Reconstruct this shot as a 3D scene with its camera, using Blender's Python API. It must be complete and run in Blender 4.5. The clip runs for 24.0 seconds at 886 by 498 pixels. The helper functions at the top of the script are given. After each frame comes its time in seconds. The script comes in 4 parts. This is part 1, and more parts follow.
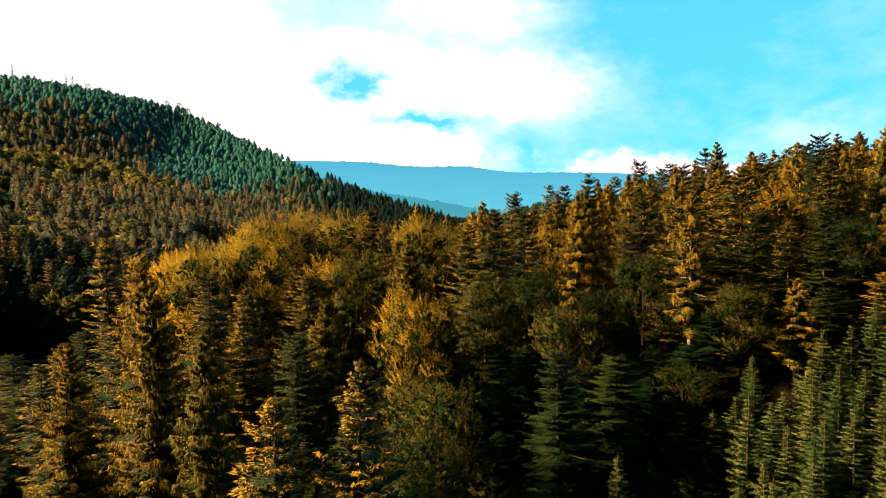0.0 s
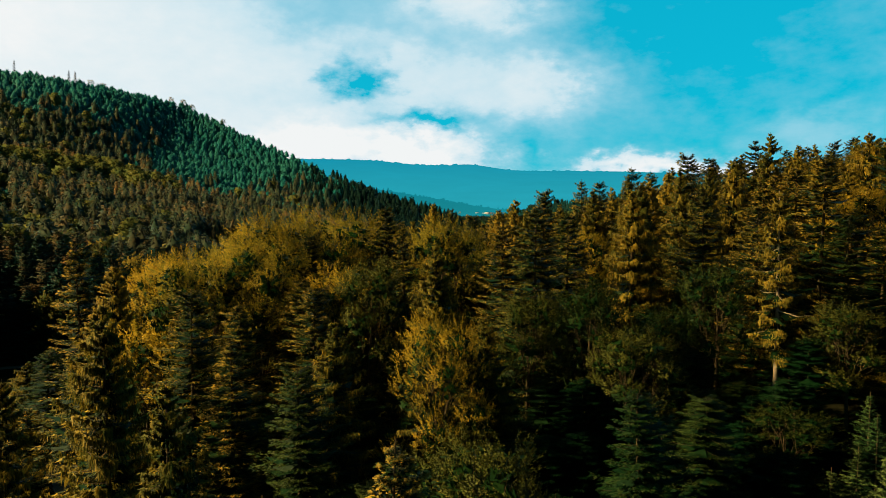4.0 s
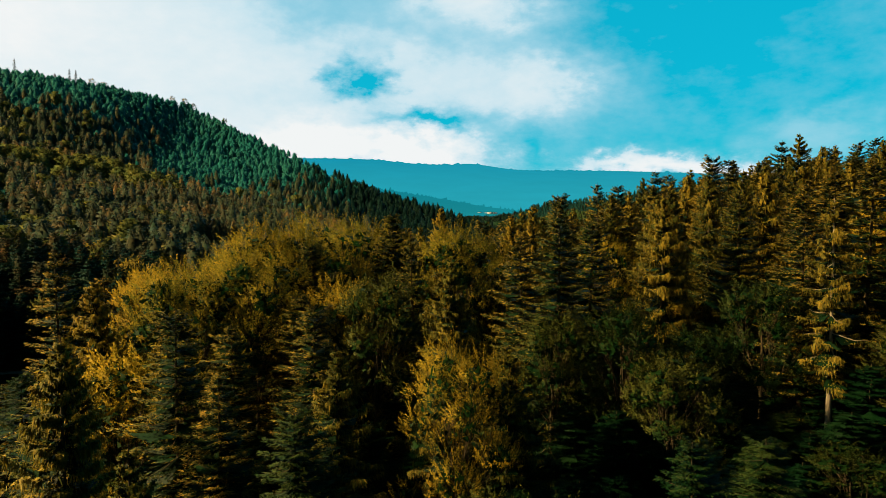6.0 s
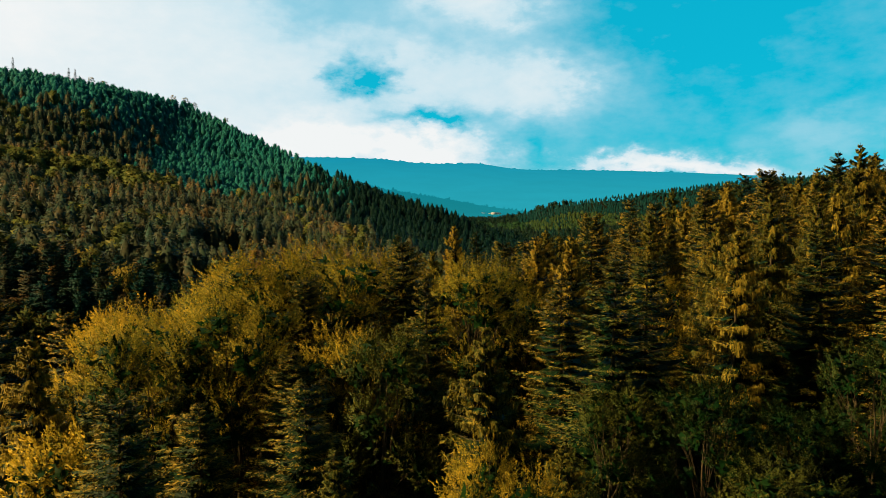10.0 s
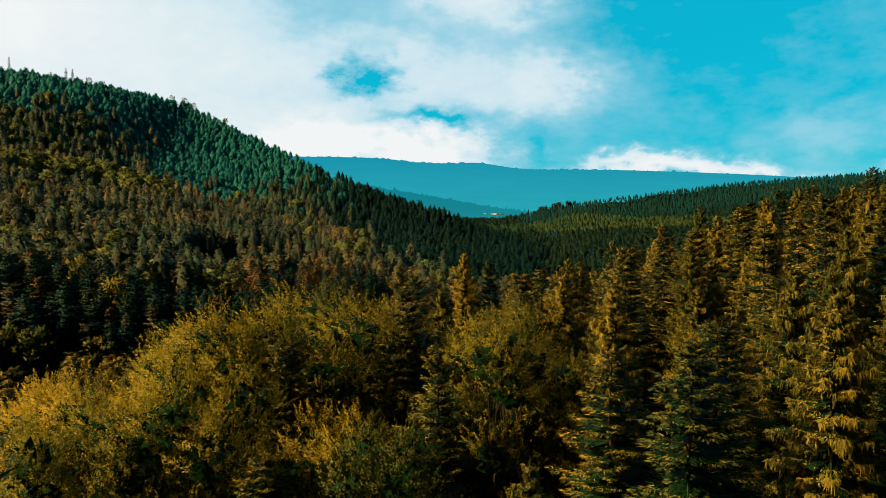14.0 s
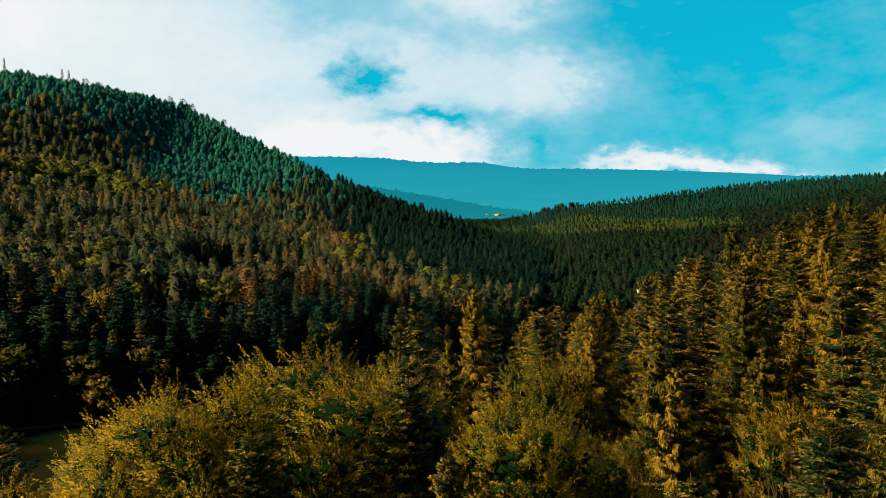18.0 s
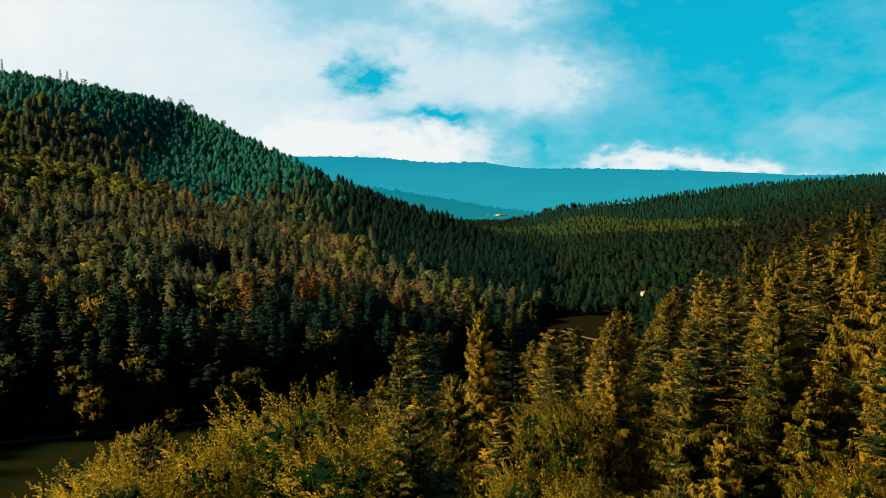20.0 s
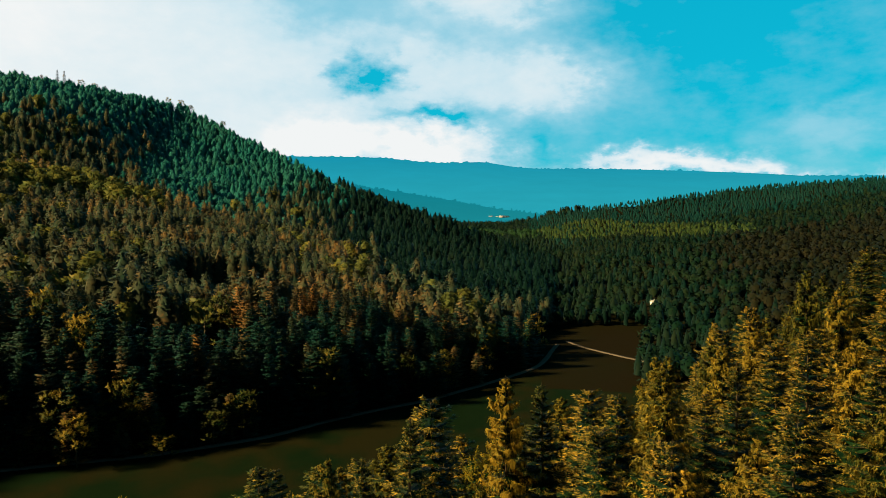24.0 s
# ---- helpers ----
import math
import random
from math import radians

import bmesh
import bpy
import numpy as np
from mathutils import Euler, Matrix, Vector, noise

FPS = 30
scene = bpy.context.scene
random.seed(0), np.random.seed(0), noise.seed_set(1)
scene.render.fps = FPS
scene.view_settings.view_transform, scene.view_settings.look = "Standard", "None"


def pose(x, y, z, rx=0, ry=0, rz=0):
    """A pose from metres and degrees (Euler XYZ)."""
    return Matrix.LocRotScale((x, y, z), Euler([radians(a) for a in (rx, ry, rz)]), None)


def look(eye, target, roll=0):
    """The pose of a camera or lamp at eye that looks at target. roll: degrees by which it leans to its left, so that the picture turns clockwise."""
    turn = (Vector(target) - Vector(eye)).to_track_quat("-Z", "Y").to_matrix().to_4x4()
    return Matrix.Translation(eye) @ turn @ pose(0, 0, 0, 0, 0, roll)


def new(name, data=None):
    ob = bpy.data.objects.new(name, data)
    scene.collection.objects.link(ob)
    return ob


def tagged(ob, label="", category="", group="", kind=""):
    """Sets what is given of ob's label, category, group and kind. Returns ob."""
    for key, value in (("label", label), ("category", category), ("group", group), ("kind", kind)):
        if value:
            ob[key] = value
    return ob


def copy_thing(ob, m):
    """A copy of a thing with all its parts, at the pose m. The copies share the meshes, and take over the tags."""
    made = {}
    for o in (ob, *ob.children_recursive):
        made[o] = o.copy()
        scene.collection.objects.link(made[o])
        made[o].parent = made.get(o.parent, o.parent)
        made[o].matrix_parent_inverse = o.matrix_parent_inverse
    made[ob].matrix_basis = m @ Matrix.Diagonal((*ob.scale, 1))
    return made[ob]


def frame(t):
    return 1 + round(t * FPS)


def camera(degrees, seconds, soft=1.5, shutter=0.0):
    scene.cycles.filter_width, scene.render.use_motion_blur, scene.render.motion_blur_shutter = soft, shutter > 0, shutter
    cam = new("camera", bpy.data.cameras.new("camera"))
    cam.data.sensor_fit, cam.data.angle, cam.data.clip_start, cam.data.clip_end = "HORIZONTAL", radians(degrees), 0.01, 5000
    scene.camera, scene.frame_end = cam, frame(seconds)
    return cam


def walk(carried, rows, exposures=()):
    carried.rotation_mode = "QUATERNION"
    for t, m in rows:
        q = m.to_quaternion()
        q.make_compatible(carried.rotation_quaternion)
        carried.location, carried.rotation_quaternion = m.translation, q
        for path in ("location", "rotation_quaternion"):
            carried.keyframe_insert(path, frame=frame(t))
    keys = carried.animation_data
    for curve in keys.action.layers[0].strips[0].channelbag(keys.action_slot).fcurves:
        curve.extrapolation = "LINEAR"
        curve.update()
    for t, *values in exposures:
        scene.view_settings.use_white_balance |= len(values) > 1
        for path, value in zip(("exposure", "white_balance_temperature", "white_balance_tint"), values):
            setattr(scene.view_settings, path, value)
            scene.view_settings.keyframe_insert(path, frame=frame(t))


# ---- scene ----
# ================= camera and its flight =================
cam = camera(67.7, 24.0, soft=0.7)
# seconds, x, y, z, yaw, pitch, roll
PATH = [
    (0, 0.00, 0.00, 60.00, 0.00, -3.00, 0.00),
    (1, -0.67, 3.16, 59.84, 0.12, -3.04, 0.02),
    (2, -1.32, 6.29, 59.83, 0.23, -3.08, 0.04),
    (3, -1.94, 9.37, 59.97, 0.33, -3.12, 0.07),
    (4, -2.54, 12.42, 60.23, 0.42, -3.15, 0.11),
    (5, -3.10, 15.44, 60.63, 0.50, -3.18, 0.15),
    (6, -3.63, 18.42, 61.12, 0.58, -3.21, 0.18),
    (7, -4.12, 21.37, 61.72, 0.64, -3.23, 0.22),
    (8, -4.57, 24.28, 62.39, 0.70, -3.26, 0.26),
    (9, -4.98, 27.17, 63.12, 0.75, -3.28, 0.28),
    (10, -5.35, 30.03, 63.90, 0.79, -3.30, 0.31),
    (11, -5.68, 32.87, 64.72, 0.83, -3.33, 0.32),
    (12, -5.98, 35.68, 65.56, 0.87, -3.35, 0.32),
    (13, -6.24, 38.48, 66.42, 0.90, -3.37, 0.32),
    (14, -6.47, 41.27, 67.28, 0.92, -3.39, 0.31),
    (15, -6.69, 44.05, 68.14, 0.95, -3.41, 0.28),
    (16, -6.88, 46.83, 68.99, 0.98, -3.43, 0.26),
    (17, -7.08, 49.62, 69.84, 1.00, -3.44, 0.22),
    (18, -7.27, 52.43, 70.68, 1.03, -3.46, 0.18),
    (19, -7.48, 55.27, 71.52, 1.06, -3.48, 0.15),
    (20, -7.72, 58.15, 72.39, 1.09, -3.50, 0.12),
    (21, -8.01, 61.07, 73.28, 1.12, -3.51, 0.10),
    (22, -8.35, 64.06, 74.23, 1.15, -3.53, 0.10),
    (23, -8.77, 67.13, 75.26, 1.18, -3.54, 0.12),
    (24, -9.29, 70.29, 76.40, 1.22, -3.55, 0.17),
]
walk(cam, [(t, pose(x, y, z, 90 + pitch, 0, yaw) @ pose(0, 0, 0, 0, 0, roll)) for t, x, y, z, yaw, pitch, roll in PATH],
     exposures=[(0.0, 2.15, 7400, 44), (1.0, 2.05, 7300, 40), (1.6, 1.65, 6800, 20), (2.1, 1.32, 6500, 10), (24.0, 1.32, 6500, 10)])

# ================= sky, clouds and sun =================
SUN_AZ, SUN_EL = 264.0, 32.0      # degrees clockwise from +y, above the horizon


def nodes_of(tree):
    """Two short makers for a node tree: a node with its settings and inputs, and a math node."""
    def node(kind, settings=None, **inputs):
        n = tree.nodes.new(kind)
        for key, value in (settings or {}).items():
            if key == "operation":
                n.operation = value
            elif key == "blend_type":
                n.blend_type = value
            elif key == "data_type":
                n.data_type = value
            elif key == "noise_dimensions":
                n.noise_dimensions = value
        for key, value in inputs.items():
            slot = n.inputs[int(key[1:])] if key[0] == "i" and key[1:].isdigit() else n.inputs[key]
            if isinstance(value, bpy.types.NodeSocket):
                tree.links.new(value, slot)
            else:
                slot.default_value = value
        return n

    def calc(op, a, b=0.0, c=0.0):
        return node("ShaderNodeMath", {"operation": op}, i0=a, i1=b, i2=c).outputs[0]
    return node, calc


def mixed(node, fac, a, b, blend="MIX"):
    n = node("ShaderNodeMixRGB", {"blend_type": blend})
    tree = n.id_data
    for slot, value in zip(n.inputs, (fac, a, b)):
        if isinstance(value, bpy.types.NodeSocket):
            tree.links.new(value, slot)
        else:
            slot.default_value = (*value, 1) if isinstance(value, tuple) and len(value) == 3 else value
    return n.outputs[0]


world = bpy.data.worlds.new("sky")
scene.world = world
world.use_nodes = True
wt = world.node_tree
wt.nodes.clear()
node, calc = nodes_of(wt)
where = node("ShaderNodeTexCoord").outputs["Generated"]
split = node("ShaderNodeSeparateXYZ", i0=where).outputs
az = calc("MULTIPLY", calc("ARCTAN2", split[0], split[1]), 57.2958)
el = calc("MULTIPLY", calc("ARCSINE", split[2]), 57.2958)
plane = node("ShaderNodeCombineXYZ", i0=az, i1=calc("MULTIPLY", el, 1.7), i2=0.0).outputs[0]
big = node("ShaderNodeTexNoise", Vector=plane, Scale=0.09, Detail=6.0, Roughness=0.6).outputs["Color"]
fine = node("ShaderNodeTexNoise", Vector=plane, Scale=0.35, Detail=5.0, Roughness=0.6).outputs["Fac"]
warp = node("ShaderNodeSeparateXYZ", i0=big).outputs
curl = node("ShaderNodeSeparateXYZ", i0=node("ShaderNodeTexNoise", Vector=plane, Scale=0.42, Detail=5.0, Roughness=0.55).outputs["Color"]).outputs
waz = calc("ADD", calc("ADD", az, calc("MULTIPLY", calc("SUBTRACT", warp[0], 0.5), 14.0)), calc("MULTIPLY", calc("SUBTRACT", curl[0], 0.5), 6.0))
wel = calc("ADD", calc("ADD", el, calc("MULTIPLY", calc("SUBTRACT", warp[1], 0.5), 7.0)), calc("MULTIPLY", calc("SUBTRACT", curl[1], 0.5), 3.4))


def puff(a, e, ra, re, amount):
    """A soft cloud bank at azimuth a and elevation e."""
    da = calc("DIVIDE", calc("SUBTRACT", waz, a), ra)
    de = calc("DIVIDE", calc("SUBTRACT", wel, e), re)
    far = calc("ADD", calc("MULTIPLY", da, da), calc("MULTIPLY", de, de))
    return calc("MULTIPLY", calc("POWER", 2.718, calc("MULTIPLY", far, -1.0)), amount)


cover = calc("MULTIPLY", calc("SUBTRACT", fine, 0.5), 0.55)
for bank in ((-34, 14, 22, 16, 1.7), (-14, 6, 9, 7, 0.7), (-3, 11, 11, 3.6, 0.95), (2, 17.5, 6, 2.4, 1.3), (-2.6, 5.0, 6.5, 1.5, 2.0), (-12.5, 5.0, 4, 2.0, 1.1),
             (-8.6, 10.8, 2.9, 1.6, -2.0), (-1.4, 7.6, 3.4, 0.8, -1.1), (-14, 9, 4, 2.0, -0.4), (7, 10.5, 4.5, 3.6, 0.85), (6.5, 5.2, 2.5, 1.8, -0.4), (15, 9, 7, 5.0, 0.1), (22, 15, 10, 6, -0.3),
             (17, 3.6, 8, 0.8, 1.7), (25, 2.9, 8, 0.5, 1.3), (28.6, 5.7, 4, 1.3, 0.5), (28, 14, 12, 5, 0.15), (-90, 16, 40, 14, 1.0), (120, 24, 50, 12, 0.35), (180, 20, 60, 12, 0.3)):
    cover = calc("ADD", cover, puff(*bank))
mask = node("ShaderNodeMapRange", Value=cover, i1=-0.08, i2=1.05, i3=0.0, i4=1.0).outputs[0]
lit = node("ShaderNodeMapRange", Value=cover, i1=0.7, i2=1.9, i3=0.0, i4=1.0).outputs[0]
nishita = node("ShaderNodeTexSky")
nishita.sky_type = "NISHITA"
nishita.sun_disc = False
nishita.sun_elevation, nishita.sun_rotation = radians(SUN_EL), radians(SUN_AZ)
nishita.dust_density, nishita.ozone_density = 0.6, 1.0
blue = mixed(node, 0.72, mixed(node, 1.0, nishita.outputs[0], (0.02, 0.84, 0.84), "MULTIPLY"), (0.02, 4.0, 5.7))
cloud = mixed(node, lit, (3.7, 5.8, 6.7), (7.1, 7.3, 7.3))
deep = node("ShaderNodeMapRange", Value=el, i1=22.0, i2=60.0, i3=1.0, i4=0.12).outputs[0]
behind = node("ShaderNodeMapRange", Value=split[1], i1=-0.2, i2=0.62, i3=0.16, i4=1.0).outputs[0]
deep = calc("MULTIPLY", deep, behind)
sky = mixed(node, 1.0, mixed(node, mask, blue, cloud), node("ShaderNodeCombineXYZ", i0=deep, i1=deep, i2=deep).outputs[0], "MULTIPLY")
air = node("ShaderNodeBackground", Color=sky, Strength=0.05)
wt.links.new(air.outputs[0], node("ShaderNodeOutputWorld").inputs[0])

sun_dir = Vector((math.sin(radians(SUN_AZ)) * math.cos(radians(SUN_EL)), math.cos(radians(SUN_AZ)) * math.cos(radians(SUN_EL)), math.sin(radians(SUN_EL))))
sun = new("sun", bpy.data.lights.new("sun", "SUN"))
sun.data.energy, sun.data.angle, sun.data.color = 5.0, radians(5), (1.0, 0.67, 0.28)
sun.matrix_world = look(sun_dir * 300, (0, 0, 0))

# ================= materials =================


def material(name):
    m = bpy.data.materials.new(name)
    m.use_nodes = True
    m.node_tree.nodes.clear()
    node, calc = nodes_of(m.node_tree)
    return m, node, calc


def finish(m, node, shader):
    m.node_tree.links.new(shader, node("ShaderNodeOutputMaterial").inputs[0])
    return m


def foliage(name, low, mid, high, through_light=0.22, stand=0.0):
    """Leaves or needles: each sprig its own tone, each tree a little warmer or greener, some light let through."""
    m, node, calc = material(name)
    geo = node("ShaderNodeNewGeometry")
    tree_tone = node("ShaderNodeObjectInfo").outputs["Random"]
    sprig = geo.outputs["Random Per Island"]
    pos = geo.outputs["Position"]
    patch = node("ShaderNodeTexNoise", Vector=pos, Scale=0.16 if stand else 0.55, Detail=3.0).outputs["Fac"]
    wide = node("ShaderNodeTexNoise", Vector=pos, Scale=0.018, Detail=3.0).outputs["Fac"]
    clump = node("ShaderNodeTexNoise", Vector=pos, Scale=0.25 if stand else 1.3, Detail=2.0).outputs["Fac"]
    tone = calc("ADD", calc("MULTIPLY", sprig, 0.2 if stand else 0.45), calc("MULTIPLY", calc("SUBTRACT", patch, 0.25), 0.9))
    tone = node("ShaderNodeClamp", i0=tone).outputs[0]
    col = mixed(node, tone, low, mid)
    tip = node("ShaderNodeMapRange", Value=clump, i1=0.42, i2=0.72).outputs[0]
    warm = calc("ADD", calc("MULTIPLY", calc("POWER", sprig, 2.5), 0.12 if stand else 0.40), calc("MULTIPLY", tip, 0.42))
    warm = calc("ADD", warm, calc("MULTIPLY", calc("SUBTRACT", tree_tone, 0.5), 0.6))
    if stand:
        warm = calc("ADD", warm, calc("MULTIPLY", calc("SUBTRACT", wide, 0.5), stand))
    warm = node("ShaderNodeClamp", i0=warm).outputs[0]
    col = mixed(node, warm, col, high)
    skin = node("ShaderNodeBsdfPrincipled", Roughness=0.55)
    m.node_tree.links.new(col, skin.inputs["Base Color"])
    skin.inputs["Specular IOR Level"].default_value = 0.06
    glow = node("ShaderNodeBsdfTranslucent", i0=col)
    mix = node("ShaderNodeMixShader", i0=through_light)
    m.node_tree.links.new(skin.outputs[0], mix.inputs[1])
    m.node_tree.links.new(glow.outputs[0], mix.inputs[2])
    return finish(m, node, mix.outputs[0])


def bark(name, dark, pale, scale=6.0):
    m, node, calc = material(name)
    pos = node("ShaderNodeTexCoord").outputs["Object"]
    long = node("ShaderNodeMapping", Vector=pos)
    long.inputs["Scale"].default_value = (1, 1, 0.25)
    grain = node("ShaderNodeTexNoise", Vector=long.outputs[0], Scale=scale, Detail=6.0, Roughness=0.65).outputs["Fac"]
    moss = node("ShaderNodeTexNoise", Vector=pos, Scale=0.7, Detail=2.0).outputs["Fac"]
    col = mixed(node, grain, dark, pale)
    col = mixed(node, calc("MULTIPLY", moss, 0.35), col, (0.07, 0.08, 0.03))
    skin = node("ShaderNodeBsdfPrincipled", Roughness=0.9)
    skin.inputs["Specular IOR Level"].default_value = 0.1
    m.node_tree.links.new(col, skin.inputs["Base Color"])
    bump = node("ShaderNodeBump", Height=grain, Strength=0.6, Distance=0.03)
    m.node_tree.links.new(bump.outputs[0], skin.inputs["Normal"])
    return finish(m, node, skin.outputs[0])


def earth(name, a, b, c, fine_scale=0.8, wide_scale=0.03, bump_size=0.25):
    """Soil, grass or track: two scales of mottling and a fine relief."""
    m, node, calc = material(name)
    pos = node("ShaderNodeNewGeometry").outputs["Position"]
    f = node("ShaderNodeTexNoise", Vector=pos, Scale=fine_scale, Detail=8.0, Roughness=0.7).outputs["Fac"]
    w = node("ShaderNodeTexNoise", Vector=pos, Scale=wide_scale, Detail=4.0).outputs["Fac"]
    col = mixed(node, f, a, b)
    col = mixed(node, node("ShaderNodeMapRange", Value=w, i1=0.42, i2=0.62).outputs[0], col, c)
    skin = node("ShaderNodeBsdfPrincipled", Roughness=0.95)
    skin.inputs["Specular IOR Level"].default_value = 0.01
    m.node_tree.links.new(col, skin.inputs["Base Color"])
    bump = node("ShaderNodeBump", Height=f, Strength=0.7, Distance=bump_size)
    m.node_tree.links.new(bump.outputs[0], skin.inputs["Normal"])
    return finish(m, node, skin.outputs[0])


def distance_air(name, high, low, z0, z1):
    """A ridge some kilometres off, its woods lost in glowing blue air: the haze is emitted colour."""
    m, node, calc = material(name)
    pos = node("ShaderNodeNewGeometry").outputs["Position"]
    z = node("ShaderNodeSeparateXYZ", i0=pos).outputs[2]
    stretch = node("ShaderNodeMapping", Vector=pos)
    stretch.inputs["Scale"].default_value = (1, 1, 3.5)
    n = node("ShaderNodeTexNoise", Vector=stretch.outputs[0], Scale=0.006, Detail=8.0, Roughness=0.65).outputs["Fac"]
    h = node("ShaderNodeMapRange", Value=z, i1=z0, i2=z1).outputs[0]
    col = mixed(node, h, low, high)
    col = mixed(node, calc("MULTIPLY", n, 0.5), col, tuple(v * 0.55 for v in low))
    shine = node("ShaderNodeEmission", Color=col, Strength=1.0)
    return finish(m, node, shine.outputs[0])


M_FIR = foliage("fir_needles", (0.0016, 0.012, 0.003), (0.006, 0.029, 0.007), (0.055, 0.076, 0.016), 0.16)
M_SPRUCE = foliage("spruce_needles", (0.007, 0.030, 0.007), (0.105, 0.105, 0.017), (0.430, 0.300, 0.030), 0.30)
M_BEECH = foliage("beech_leaves", (0.040, 0.070, 0.011), (0.240, 0.200, 0.018), (0.560, 0.375, 0.026), 0.35)
# fresh shoots, paler still to paint the sun caught by bough rims
M_TIP = foliage("lit_tone_fir_shoots", (0.016, 0.046, 0.014), (0.140, 0.122, 0.022), (0.480, 0.305, 0.036), 0.25)
M_GOLD = foliage("lit_tone_spruce_shoots", (0.024, 0.052, 0.013), (0.125, 0.115, 0.019), (0.410, 0.285, 0.030), 0.32)
M_YOUNG = foliage("young_fir_needles", (0.018, 0.062, 0.022), (0.066, 0.138, 0.046), (0.165, 0.205, 0.060), 0.30)
# the teal of the low tone stands in for haze on the hill
M_HILL = foliage("hill_needles", (0.013, 0.066, 0.053), (0.122, 0.086, 0.040), (0.370, 0.190, 0.050), 0.32, 1.3)
M_HILL_LEAF = foliage("hill_leaves", (0.040, 0.088, 0.034), (0.190, 0.165, 0.032), (0.500, 0.340, 0.038), 0.36, 1.0)
# crest needles with the teal air haze put into their colour
M_HAZED_CREST = foliage("haze_toned_spruce_needles", (0.006, 0.150, 0.166), (0.011, 0.154, 0.163), (0.030, 0.136, 0.112), 0.25, 0.8)
# needles and leaves dark enough to carry the opposite hill's cloud shadow
M_OPPOSITE = foliage("shade_toned_spruce_needles", (0.002, 0.015, 0.014), (0.003, 0.018, 0.014), (0.014, 0.024, 0.012), 0.15, 1.2)
M_VALLEY_LEAF = foliage("valley_leaves", (0.002, 0.016, 0.011), (0.005, 0.021, 0.011), (0.022, 0.030, 0.011), 0.2, 1.2)
# haze over the farther crest, painted as blue green needles
M_RIDGE = foliage("haze_toned_ridge_needles", (0.0015, 0.032, 0.037), (0.003, 0.035, 0.037), (0.010, 0.034, 0.028), 0.2, 0.8)
# the shoulder's shade, painted as a darker brown
M_SHOULDER = foliage("shade_toned_shoulder_leaves", (0.003, 0.010, 0.007), (0.007, 0.013, 0.008), (0.024, 0.020, 0.009), 0.15, 1.0)
# dark teal needles hold the valley's shade and haze
M_VALLEY_FIR = foliage("shade_toned_valley_needles", (0.004, 0.040, 0.037), (0.008, 0.046, 0.038), (0.022, 0.044, 0.022), 0.2, 1.0)
# a sunlit strip of wood, its light painted as yellow green
M_LIT_BAND = foliage("sun_toned_needles", (0.010, 0.040, 0.018), (0.026, 0.062, 0.020), (0.060, 0.085, 0.020), 0.2, 1.0)
# darker copy of the beech leaves with shade put into the colour
M_SHADE_LEAF = foliage("shade_toned_beech_leaves", (0.0035, 0.017, 0.004), (0.013, 0.036, 0.008), (0.090, 0.095, 0.016), 0.14)
# old inner growth, darkened further to paint the shade inside crowns
M_SHADE_NEEDLE = foliage("shade_toned_needles", (0.0008, 0.010, 0.003), (0.0026, 0.017, 0.005), (0.006, 0.020, 0.006), 0.0)
M_SHADE_CORE = foliage("shade_toned_inner_leaves", (0.0015, 0.014, 0.003), (0.0045, 0.024, 0.005), (0.010, 0.028, 0.005), 0.1)
M_BARK = bark("grey_brown_bark", (0.022, 0.016, 0.011), (0.085, 0.063, 0.043))
M_PALE = bark("pale_bark", (0.16, 0.13, 0.10), (0.42, 0.36, 0.28), 9.0)
M_FLOOR = earth("forest_floor", (0.004, 0.006, 0.003), (0.011, 0.010, 0.005), (0.007, 0.009, 0.004))
M_MEADOW = earth("meadow_grass", (0.004, 0.005, 0.002), (0.012, 0.009, 0.004), (0.007, 0.008, 0.003), 0.5, 0.02)
# darker than the meadow grass: the valley's shade is in its colour
M_GRASS = earth("shade_toned_valley_grass", (0.0016, 0.008, 0.003), (0.004, 0.011, 0.004), (0.009, 0.010, 0.0035), 0.4, 0.05)
M_TRACK = earth("pale_gravel", (0.07, 0.066, 0.058), (0.14, 0.126, 0.105), (0.10, 0.09, 0.075), 1.5, 0.1, 0.05)
# both ridges emit their haze colour
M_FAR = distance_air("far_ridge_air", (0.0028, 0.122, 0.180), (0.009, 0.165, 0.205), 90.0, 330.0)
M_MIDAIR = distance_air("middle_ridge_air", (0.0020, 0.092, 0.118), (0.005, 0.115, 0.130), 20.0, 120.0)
M_WALL = earth("white_render_wall", (0.70, 0.69, 0.66), (0.82, 0.81, 0.78), (0.76, 0.75, 0.72), 2.0, 0.2, 0.01)
M_ROOF = earth("slate_grey_roof", (0.20, 0.22, 0.24), (0.32, 0.34, 0.36), (0.26, 0.27, 0.29), 2.0, 0.2, 0.02)
# teal hill ground, painting the haze between the trees
M_HILLSIDE = earth("haze_toned_hillside", (0.012, 0.130, 0.132), (0.026, 0.132, 0.122), (0.040, 0.112, 0.086), 0.8, 0.02)
M_GLASS = bark("dark_window", (0.02, 0.025, 0.03), (0.05, 0.06, 0.07))

